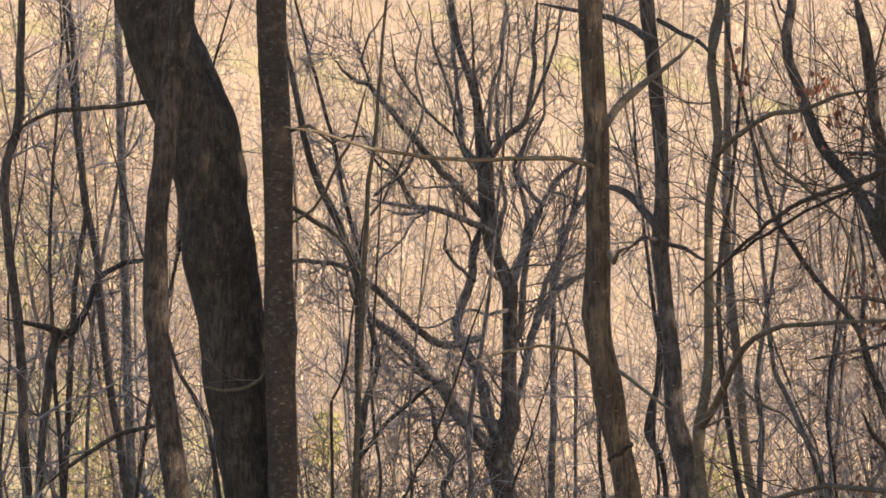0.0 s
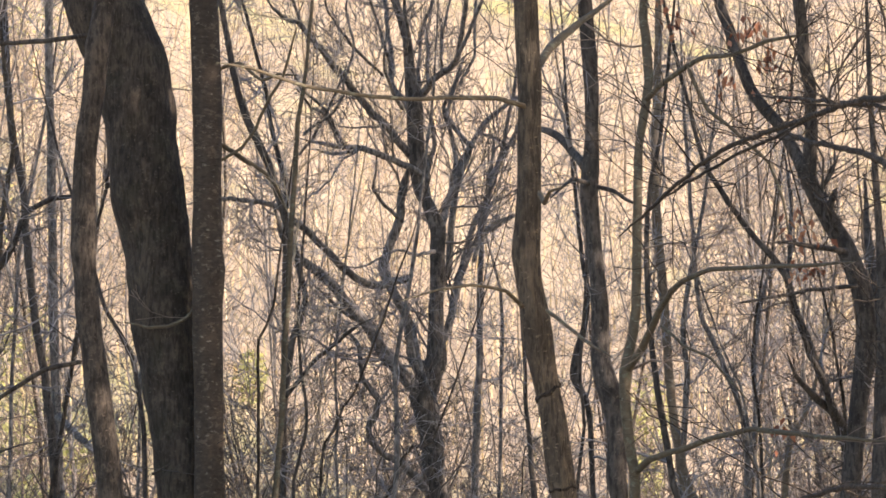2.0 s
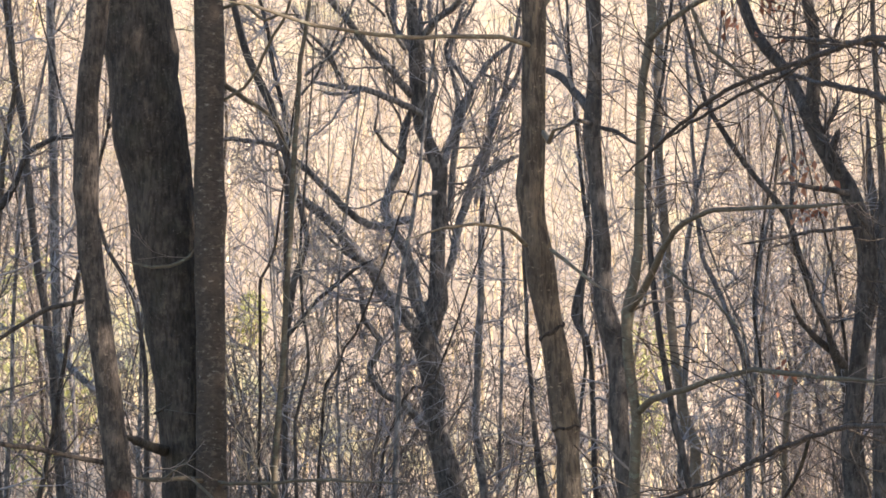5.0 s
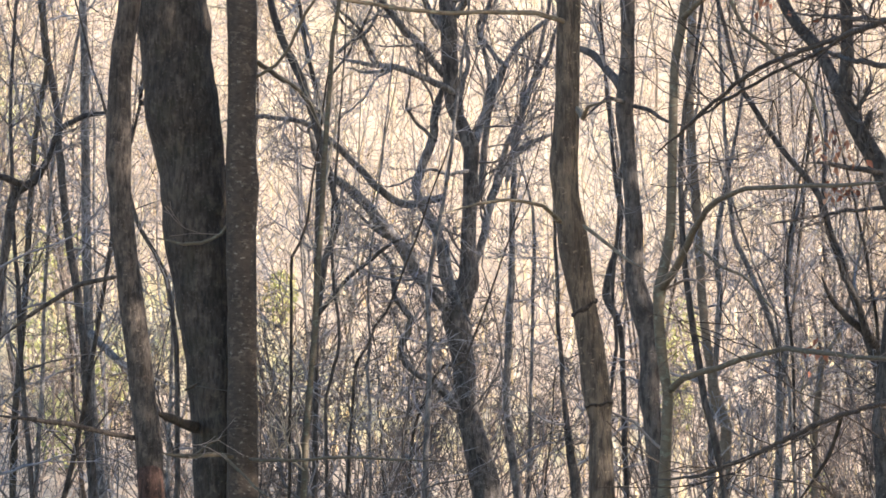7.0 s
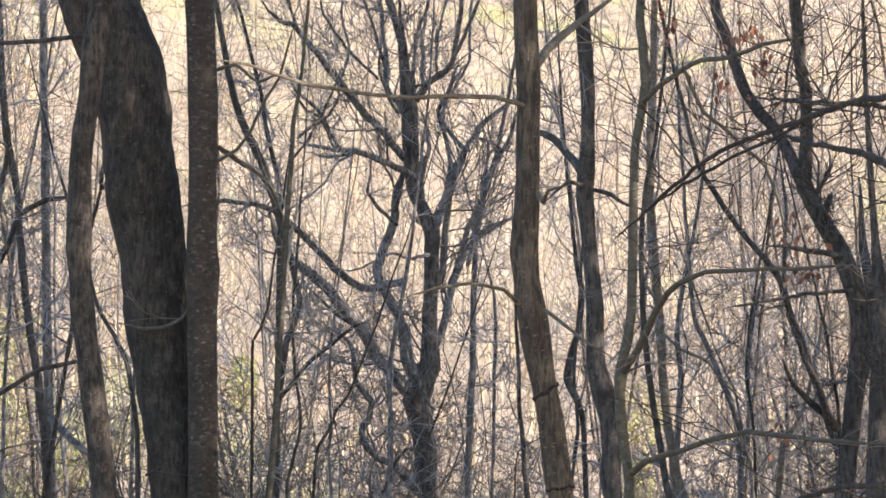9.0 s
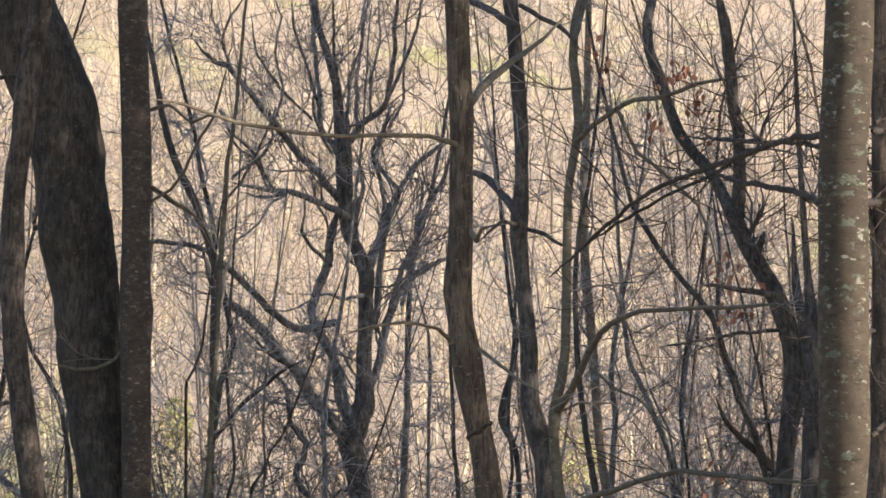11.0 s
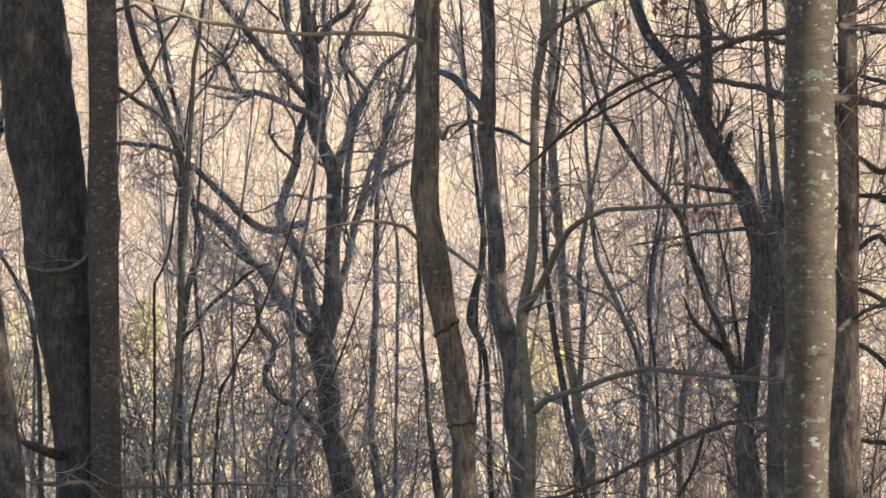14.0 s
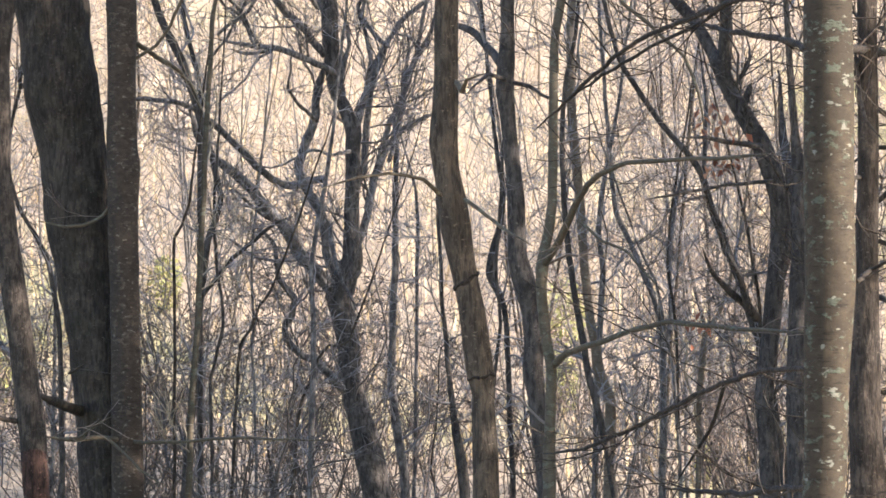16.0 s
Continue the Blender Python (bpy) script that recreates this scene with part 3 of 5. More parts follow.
tree(
    "young_tree", "thin dark stem beside a pale one", BARK_GREY,
    [(1.466, 20.000, 0.171, 0.0313), (1.481, 20.000, 0.451, 0.0226), (1.523, 20.000, 1.789, 0.0210), (1.537, 20.000, 2.018, 0.0210), (1.551, 20.000, 2.246, 0.0210), (1.568, 20.000, 2.475, 0.0191), (1.540, 20.000, 2.742, 0.0191), (1.565, 20.000, 3.010, 0.0172), (1.621, 20.000, 3.317, 0.0133), (1.695, 20.000, 3.701, 0.0114), (1.781, 20.000, 4.446, 0.0080), (1.832, 20.000, 5.191, 0.0029)],
    [
    ],
    density=2.2, level=2, length=0.7,
)
tree(
    "oak_tree", "grey many-limbed crooked tree with a twisted branch and broken snag", BARK_OAK,
    [(0.137, 22.000, 0.124, 0.1627), (0.105, 22.000, 0.404, 0.1175), (0.012, 22.000, 1.040, 0.1088), (-0.058, 22.000, 1.373, 0.0962), (-0.119, 22.000, 1.581, 0.0879), (-0.163, 22.000, 1.790, 0.0837), (-0.170, 22.000, 1.999, 0.0837), (-0.201, 22.000, 2.208, 0.0900), (-0.237, 22.000, 2.376, 0.1046), (-0.201, 22.000, 2.502, 0.0962), (-0.139, 22.000, 2.650, 0.0755), (-0.145, 22.000, 2.839, 0.0606), (-0.148, 22.000, 3.049, 0.0547), (-0.133, 22.000, 3.260, 0.0547), (-0.135, 22.000, 3.471, 0.0568), (-0.133, 22.000, 3.632, 0.0644), (-0.202, 22.000, 3.800, 0.0531), (-0.280, 22.000, 3.943, 0.0493), (-0.307, 22.000, 4.392, 0.0612), (-0.314, 22.000, 4.562, 0.0650), (-0.346, 22.000, 4.776, 0.0432), (-0.365, 22.000, 5.033, 0.0361), (-0.426, 22.000, 5.248, 0.0306), (-0.489, 22.000, 5.421, 0.0270), (-0.530, 22.000, 5.594, 0.0252), (-0.558, 22.000, 5.810, 0.0216)],
    [
        [(-0.241, 22.000, 2.375, 0.0559), (-0.379, 21.891, 2.516, 0.0494), (-0.504, 21.782, 2.648, 0.0461), (-0.573, 21.673, 2.753, 0.0428), (-0.625, 21.564, 2.850, 0.0396), (-0.706, 21.455, 2.958, 0.0394), (-0.834, 21.345, 3.088, 0.0376), (-0.954, 21.236, 3.214, 0.0359), (-1.059, 21.127, 3.297, 0.0328), (-1.168, 21.018, 3.376, 0.0237), (-1.240, 20.909, 3.519, 0.0206), (-1.280, 20.800, 3.676, 0.0079)],
        [(-0.355, 21.900, 3.250, 0.0279), (-0.540, 21.792, 3.190, 0.0277), (-0.620, 21.683, 3.181, 0.0275), (-0.721, 21.575, 3.213, 0.0274), (-0.833, 21.467, 3.294, 0.0273), (-0.921, 21.358, 3.400, 0.0272), (-1.040, 21.250, 3.503, 0.0255), (-1.145, 21.142, 3.590, 0.0253), (-1.254, 21.033, 3.700, 0.0207), (-1.388, 20.925, 3.720, 0.0176), (-1.581, 20.817, 3.731, 0.0154), (-1.732, 20.708, 3.714, 0.0136), (-1.880, 20.600, 3.670, 0.0046)],
        [(-0.255, 22.400, 2.497, 0.0411), (-0.312, 22.380, 2.688, 0.0378), (-0.349, 22.360, 2.921, 0.0363), (-0.423, 22.340, 3.090, 0.0346), (-0.523, 22.320, 3.281, 0.0346), (-0.550, 22.300, 3.399, 0.0346), (-0.491, 22.280, 3.556, 0.0345), (-0.433, 22.260, 3.704, 0.0330), (-0.413, 22.240, 3.852, 0.0314), (-0.401, 22.220, 3.978, 0.0313), (-0.356, 22.200, 4.126, 0.0141)],
        [(-0.356, 22.000, 4.520, 0.0236), (-0.485, 22.167, 4.737, 0.0214), (-0.513, 22.333, 5.000, 0.0203), (-0.533, 22.500, 5.244, 0.0194), (-0.548, 22.667, 5.492, 0.0182), (-0.582, 22.833, 5.745, 0.0160), (-0.629, 23.000, 6.001, 0.0067)],
        [(-0.271, 22.000, 4.613, 0.0283), (-0.175, 21.857, 4.711, 0.0258), (-0.056, 21.714, 4.795, 0.0233), (0.016, 21.571, 4.878, 0.0208), (0.039, 21.429, 5.023, 0.0185), (0.062, 21.286, 5.250, 0.0171), (0.068, 21.143, 5.432, 0.0158), (0.086, 21.000, 5.612, 0.0061)],
        [(0.020, 21.400, 4.853, 0.0160), (0.087, 21.300, 4.982, 0.0148), (0.163, 21.200, 5.172, 0.0136), (0.226, 21.100, 5.381, 0.0113), (0.260, 21.000, 5.609, 0.0045)],
        [(-0.288, 22.000, 4.626, 0.0141), (-0.283, 22.120, 4.879, 0.0131), (-0.261, 22.240, 5.156, 0.0119), (-0.196, 22.360, 5.392, 0.0107), (-0.173, 22.480, 5.676, 0.0097), (-0.150, 22.600, 5.918, 0.0038)],
        [(-0.342, 22.000, 4.179, 0.0310), (-0.547, 21.825, 4.406, 0.0292), (-0.708, 21.650, 4.554, 0.0275), (-0.813, 21.475, 4.677, 0.0257), (-0.940, 21.300, 4.820, 0.0225), (-1.054, 21.125, 4.939, 0.0208), (-1.133, 20.950, 5.003, 0.0177), (-1.236, 20.775, 5.016, 0.0146), (-1.321, 20.600, 5.118, 0.0052)],
        [(-1.111, 20.900, 4.974, 0.0112), (-1.165, 20.800, 5.162, 0.0100), (-1.098, 20.700, 5.327, 0.0089), (-0.944, 20.600, 5.517, 0.0030)],
        [(-0.274, 21.900, 4.040, 0.0251), (-0.410, 21.760, 4.089, 0.0246), (-0.572, 21.620, 4.146, 0.0229), (-0.754, 21.480, 4.174, 0.0197), (-0.933, 21.340, 4.184, 0.0151), (-1.119, 21.200, 4.198, 0.0040)],
        [(-0.713, 21.500, 4.159, 0.0121), (-0.893, 21.350, 4.110, 0.0120), (-1.037, 21.200, 4.127, 0.0034)],
        [(-0.115, 22.000, 2.755, 0.0310), (-0.026, 22.133, 3.038, 0.0296), (0.023, 22.267, 3.282, 0.0283), (0.107, 22.400, 3.499, 0.0268), (0.214, 22.533, 3.642, 0.0238), (0.366, 22.667, 3.751, 0.0208), (0.520, 22.800, 3.853, 0.0072)],
        [(0.031, 22.300, 3.327, 0.0236), (0.148, 22.440, 3.706, 0.0221), (0.254, 22.580, 3.959, 0.0207), (0.319, 22.720, 4.193, 0.0192), (0.442, 22.860, 4.430, 0.0178), (0.531, 23.000, 4.692, 0.0065)],
        [(-0.116, 22.000, 3.632, 0.0279), (-0.035, 22.167, 3.912, 0.0251), (0.023, 22.333, 4.081, 0.0219), (0.082, 22.500, 4.273, 0.0221), (0.229, 22.667, 4.500, 0.0208), (0.395, 22.833, 4.681, 0.0193), (0.626, 23.000, 4.848, 0.0065)],
        [(-0.126, 22.300, 3.696, 0.0188), (-0.038, 22.350, 3.958, 0.0188), (0.007, 22.400, 4.179, 0.0189), (-0.055, 22.450, 4.446, 0.0166), (-0.088, 22.500, 4.618, 0.0158), (-0.008, 22.550, 4.816, 0.0148), (0.059, 22.600, 5.011, 0.0058)],
        [(-0.219, 22.000, 4.681, 0.0141), (-0.211, 22.400, 5.224, 0.0133), (-0.163, 22.800, 5.689, 0.0109), (-0.132, 23.200, 6.032, 0.0040)],
        [(-0.361, 22.000, 4.926, 0.0141), (-0.384, 21.600, 5.267, 0.0128), (-0.385, 21.200, 5.656, 0.0046)],
        [(0.035, 22.000, 4.729, 0.0118), (0.131, 22.200, 4.972, 0.0119), (0.154, 22.400, 5.438, 0.0107), (0.199, 22.600, 5.914, 0.0038)],
        [(-0.506, 22.000, 4.885, 0.0130), (-0.591, 21.800, 5.175, 0.0117), (-0.667, 21.600, 5.397, 0.0104), (-0.708, 21.400, 5.698, 0.0036)],
        [(-0.557, 22.000, 4.779, 0.0105), (-0.777, 21.667, 4.966, 0.0104), (-0.928, 21.333, 5.145, 0.0091), (-0.972, 21.000, 5.378, 0.0030)],
        [(-0.810, 21.400, 4.654, 0.0103), (-0.750, 21.500, 4.919, 0.0103), (-0.814, 21.600, 5.230, 0.0093), (-0.774, 21.700, 5.500, 0.0081), (-0.882, 21.800, 5.776, 0.0032)],
        [(-0.113, 22.000, 4.774, 0.0105), (-0.112, 22.333, 5.125, 0.0107), (-0.045, 22.667, 5.530, 0.0097), (-0.064, 23.000, 5.993, 0.0033)],
        [(-1.074, 20.900, 4.202, 0.0118), (-0.866, 20.767, 4.344, 0.0118), (-0.780, 20.633, 4.466, 0.0101), (-0.813, 20.500, 4.647, 0.0033)],
        [(-0.809, 21.300, 4.186, 0.0134), (-0.908, 21.067, 4.363, 0.0120), (-1.089, 20.833, 4.505, 0.0102), (-1.155, 20.600, 4.626, 0.0033)],
        [(-0.403, 22.000, 3.680, 0.0155), (-0.527, 21.833, 3.767, 0.0138), (-0.608, 21.667, 3.896, 0.0122), (-0.573, 21.500, 4.126, 0.0047)],
        [(-0.147, 21.900, 3.462, 0.0155), (-0.270, 21.675, 3.400, 0.0123), (-0.412, 21.450, 3.421, 0.0106), (-0.670, 21.225, 3.277, 0.0075), (-0.904, 21.000, 3.276, 0.0027)],
        [(-0.203, 21.800, 1.704, 0.0302), (-0.294, 21.700, 1.785, 0.0300), (-0.396, 21.600, 1.874, 0.0274), (-0.506, 21.500, 1.945, 0.0249), (-0.594, 21.400, 2.032, 0.0248), (-0.609, 21.300, 2.123, 0.0246), (-0.559, 21.200, 2.230, 0.0245), (-0.534, 21.100, 2.332, 0.0220), (-0.588, 21.000, 2.396, 0.0194), (-0.650, 20.900, 2.459, 0.0181), (-0.669, 20.800, 2.585, 0.0168), (-0.695, 20.700, 2.719, 0.0143), (-0.787, 20.600, 2.799, 0.0120), (-0.894, 20.500, 2.870, 0.0043)],
        [(-0.304, 21.600, 2.855, 0.0182), (-0.238, 21.500, 2.522, 0.0151), (-0.112, 21.400, 2.273, 0.0054)],
        [(-0.189, 22.300, 3.740, 0.0252), (-0.230, 22.367, 4.005, 0.0220), (-0.164, 22.433, 4.314, 0.0189), (-0.205, 22.500, 4.584, 0.0071)],
        [(-0.390, 21.600, 4.488, 0.0147), (-0.462, 21.500, 4.591, 0.0134), (-0.510, 21.400, 4.680, 0.0120), (-0.528, 21.300, 4.810, 0.0106), (-0.506, 21.200, 5.042, 0.0055)],
        [(0.119, 22.200, 4.276, 0.0200), (0.047, 22.267, 4.353, 0.0186), (-0.017, 22.333, 4.448, 0.0171), (-0.069, 22.400, 4.543, 0.0156), (-0.039, 22.467, 4.660, 0.0141), (0.004, 22.533, 4.822, 0.0126), (0.091, 22.600, 4.963, 0.0067)],
        [(-1.126, 21.200, 4.090, 0.0104), (-1.026, 21.050, 4.182, 0.0099), (-0.931, 20.900, 4.325, 0.0095), (-0.845, 20.750, 4.506, 0.0089), (-0.768, 20.600, 4.645, 0.0051)],
        [(-0.825, 21.300, 4.155, 0.0122), (-0.874, 21.100, 4.250, 0.0113), (-0.931, 20.900, 4.338, 0.0103), (-1.009, 20.700, 4.367, 0.0094), (-1.118, 20.500, 4.452, 0.0051)],
        [(-0.709, 21.500, 4.163, 0.0106), (-0.834, 21.325, 4.051, 0.0096), (-0.908, 21.150, 3.889, 0.0087), (-1.021, 20.975, 3.769, 0.0077), (-1.083, 20.800, 3.671, 0.0041)],
        [(-0.151, 22.000, 2.967, 0.0258), (-0.114, 22.150, 3.167, 0.0258), (-0.051, 22.300, 3.413, 0.0274), (-0.030, 22.300, 3.713, 0.0251), (0.004, 22.300, 3.970, 0.0229), (0.068, 22.300, 4.133, 0.0206), (0.120, 22.300, 4.280, 0.0110)],
        [(0.133, 22.400, 3.421, 0.0202), (0.207, 22.500, 3.688, 0.0184), (0.242, 22.600, 3.915, 0.0167), (0.270, 22.700, 4.144, 0.0149), (0.289, 22.800, 4.419, 0.0078)],
        [(-0.537, 21.800, 2.705, 0.0161), (-0.595, 21.650, 2.862, 0.0142), (-0.756, 21.500, 2.936, 0.0123), (-0.914, 21.350, 3.049, 0.0105), (-1.029, 21.200, 3.161, 0.0052)],
    ],
    density=2.9, length=0.7, level=2, rough=0.11, crook=0.018, twigs=TWIGS_LIMB, limb_bark=BARK_GREY,
)
leaning_oak = tree(
    "oak_tree", "dark leaning tree with drooping dead leaves on its twigs", BARK_BLACK,
    [(2.308, 17.000, 0.097, 0.0874), (2.301, 17.000, 0.377, 0.0632), (2.282, 17.000, 1.018, 0.0585), (2.277, 17.000, 1.277, 0.0557), (2.254, 17.000, 1.601, 0.0557), (2.288, 17.000, 1.925, 0.0530), (2.323, 17.000, 2.250, 0.0530), (2.358, 17.000, 2.576, 0.0557), (2.346, 17.000, 2.772, 0.0585), (2.308, 17.000, 2.903, 0.0585), (2.244, 17.000, 3.066, 0.0557), (2.173, 17.000, 3.190, 0.0502), (2.085, 17.000, 3.344, 0.0473), (2.005, 17.000, 3.531, 0.0502), (1.979, 17.067, 3.599, 0.0377), (1.892, 17.133, 3.783, 0.0366), (1.803, 17.200, 3.898, 0.0352), (1.727, 17.267, 4.025, 0.0339), (1.664, 17.333, 4.220, 0.0312), (1.617, 17.400, 4.399, 0.0313), (1.569, 17.467, 4.553, 0.0315), (1.565, 17.533, 4.729, 0.0316), (1.609, 17.600, 4.946, 0.0289), (1.752, 17.819, 6.168, 0.0202), (1.838, 18.038, 7.391, 0.0072)],
    [
        [(2.040, 17.000, 3.492, 0.0418), (2.044, 16.933, 3.729, 0.0362), (2.035, 16.867, 3.949, 0.0360), (1.993, 16.800, 4.135, 0.0344), (1.968, 16.733, 4.353, 0.0343), (1.930, 16.667, 4.569, 0.0327), (1.879, 16.600, 4.753, 0.0135)],
        [(2.357, 17.200, 2.193, 0.0338), (2.442, 17.320, 2.529, 0.0340), (2.488, 17.440, 2.837, 0.0314), (2.463, 17.560, 3.083, 0.0288), (2.464, 17.680, 3.297, 0.0202), (2.466, 17.800, 3.584, 0.0066)],
        [(2.231, 16.900, 3.041, 0.0193), (2.057, 16.600, 3.030, 0.0163), (1.894, 16.300, 3.028, 0.0134), (1.675, 16.000, 3.013, 0.0036)],
        [(2.294, 16.900, 2.836, 0.0124), (2.020, 16.575, 2.798, 0.0109), (1.824, 16.250, 2.745, 0.0093), (1.604, 15.925, 2.688, 0.0079), (1.446, 15.600, 2.640, 0.0023)],
        [(2.165, 16.800, 3.372, 0.0165), (2.122, 16.850, 3.247, 0.0276), (2.176, 16.900, 3.171, 0.0125)],
        [(2.214, 17.000, 2.055, 0.0279), (2.134, 16.875, 2.132, 0.0249), (2.022, 16.750, 2.208, 0.0192), (1.912, 16.625, 2.314, 0.0136), (1.851, 16.500, 2.419, 0.0042)],
        [(2.140, 16.800, 2.097, 0.0192), (2.069, 16.680, 2.301, 0.0178), (1.985, 16.560, 2.422, 0.0163), (1.924, 16.440, 2.542, 0.0149), (1.848, 16.320, 2.722, 0.0134), (1.819, 16.200, 2.838, 0.0054)],
    ],
    density=2.4, length=0.6, level=2, twigs=TWIGS_DARK,
)
tree(
    "maple_tree", "sunlit straight trunk blotched with pale green lichen", BARK_LICHEN,
    [(1.262, 8.500, 0.105, 0.0921), (1.269, 8.500, 0.385, 0.0665), (1.293, 8.500, 1.279, 0.0616), (1.300, 8.500, 1.409, 0.0616), (1.302, 8.500, 1.490, 0.0632), (1.303, 8.500, 1.571, 0.0632), (1.306, 8.500, 1.652, 0.0656), (1.309, 8.500, 1.733, 0.0681), (1.318, 8.500, 1.896, 0.0737), (1.318, 8.500, 2.058, 0.0729), (1.318, 8.500, 2.222, 0.0729), (1.319, 8.500, 2.385, 0.0729), (1.319, 8.500, 2.549, 0.0713), (1.319, 8.500, 2.713, 0.0697), (1.341, 8.500, 3.084, 0.0713), (1.412, 8.500, 5.083, 0.0499), (1.455, 8.500, 7.082, 0.0178)],
    [
        [(1.257, 8.500, 2.574, 0.0105), (1.320, 9.360, 2.709, 0.0107), (1.344, 10.220, 2.836, 0.0107), (1.351, 11.080, 2.957, 0.0095), (1.370, 11.940, 3.090, 0.0091), (1.378, 12.800, 3.219, 0.0033)],
        [(1.276, 8.500, 2.776, 0.0105), (1.270, 9.067, 2.844, 0.0104), (1.256, 9.633, 2.900, 0.0101), (1.212, 10.200, 2.932, 0.0107), (1.196, 10.767, 2.976, 0.0103), (1.106, 11.333, 2.994, 0.0097), (1.024, 11.900, 2.991, 0.0091), (0.929, 12.467, 2.938, 0.0083), (0.846, 13.033, 2.879, 0.0075), (0.753, 13.600, 2.825, 0.0023)],
        [(1.389, 11.500, 3.114, 0.0077), (1.313, 12.025, 3.097, 0.0080), (1.177, 12.550, 3.070, 0.0072), (1.025, 13.075, 3.018, 0.0075), (0.909, 13.600, 2.970, 0.0029)],
        [(1.272, 8.500, 2.743, 0.0065), (1.332, 10.067, 2.970, 0.0077), (1.361, 11.633, 3.199, 0.0078), (1.315, 13.200, 3.431, 0.0028)],
        [(1.243, 8.500, 1.655, 0.0073), (1.217, 9.317, 1.654, 0.0080), (1.169, 10.133, 1.615, 0.0087), (1.117, 10.950, 1.548, 0.0094), (1.044, 11.767, 1.466, 0.0090), (0.912, 12.583, 1.375, 0.0084), (0.755, 13.400, 1.334, 0.0029)],
        [(1.449, 12.200, 1.631, 0.0081), (1.424, 12.333, 1.491, 0.0082), (1.368, 12.467, 1.376, 0.0071), (1.297, 12.600, 1.238, 0.0027)],
        [(1.247, 8.500, 1.309, 0.0097), (1.297, 9.525, 1.281, 0.0100), (1.316, 10.550, 1.237, 0.0101), (1.268, 11.575, 1.216, 0.0088), (1.237, 12.600, 1.202, 0.0027)],
        [(1.408, 8.500, 2.786, 0.0097), (1.692, 9.667, 2.951, 0.0111), (2.013, 10.833, 3.107, 0.0103), (2.382, 12.000, 3.247, 0.0041)],
        [(1.381, 8.500, 2.579, 0.0130), (1.634, 9.667, 2.714, 0.0138), (1.926, 10.833, 2.837, 0.0124), (2.273, 12.000, 2.942, 0.0046)],
        [(1.383, 8.500, 2.202, 0.0065), (1.719, 10.250, 2.342, 0.0068), (2.153, 12.000, 2.475, 0.0031)],
        [(1.397, 8.500, 1.907, 0.0073), (1.646, 9.667, 2.002, 0.0074), (1.950, 10.833, 2.097, 0.0072), (2.323, 12.000, 2.179, 0.0026)],
        [(1.413, 8.500, 2.811, 0.0065), (1.848, 10.550, 3.154, 0.0080), (2.327, 12.600, 3.527, 0.0032)],
    ],
    density=1.9, stem_twigs=0, length=0.6, rough=0.03, twigs=BARK_UMBER, limb_bark=BARK_DARK,
)
tree(
    "oak_tree", "furrowed brown trunk standing close behind a lichen-covered one", BARK_UMBER,
    [(1.597, 9.500, 0.046, 0.0839), (1.595, 9.500, 0.326, 0.0606), (1.588, 9.500, 1.248, 0.0561), (1.585, 9.500, 1.393, 0.0543), (1.583, 9.500, 1.574, 0.0507), (1.585, 9.500, 1.756, 0.0453), (1.590, 9.500, 1.937, 0.0398), (1.595, 9.500, 2.119, 0.0362), (1.600, 9.500, 2.302, 0.0344), (1.602, 9.500, 2.485, 0.0326), (1.602, 9.500, 2.668, 0.0308), (1.601, 9.500, 2.852, 0.0308), (1.600, 9.500, 4.852, 0.0216), (1.599, 9.500, 6.852, 0.0077)],
    [
        [(1.569, 9.500, 2.668, 0.0072), (1.566, 9.433, 2.533, 0.0072), (1.572, 9.367, 2.454, 0.0062), (1.610, 9.300, 2.393, 0.0024)],
        [(1.557, 9.500, 1.955, 0.0072), (1.591, 9.400, 1.978, 0.0063), (1.664, 9.300, 2.018, 0.0024)],
    ],
    density=1.2, stem_twigs=0, length=0.35, twigs=BARK_UMBER,
)
tree(
    "oak_tree", "dark trunk in shade close to a lichen-covered one", BARK_BLACK,
    [(2.257, 15.600, 0.108, 0.0889), (2.255, 15.600, 0.388, 0.0642), (2.249, 15.600, 1.061, 0.0595), (2.244, 15.600, 1.299, 0.0595), (2.241, 15.600, 1.596, 0.0565), (2.246, 15.600, 1.894, 0.0535), (2.257, 15.600, 2.192, 0.0506), (2.271, 15.600, 2.491, 0.0446), (2.261, 15.600, 2.791, 0.0387), (2.239, 15.600, 3.031, 0.0208), (2.197, 15.600, 3.780, 0.0146), (2.173, 15.600, 4.528, 0.0052)],
    [
    ],
    density=1.2, length=0.6,
)
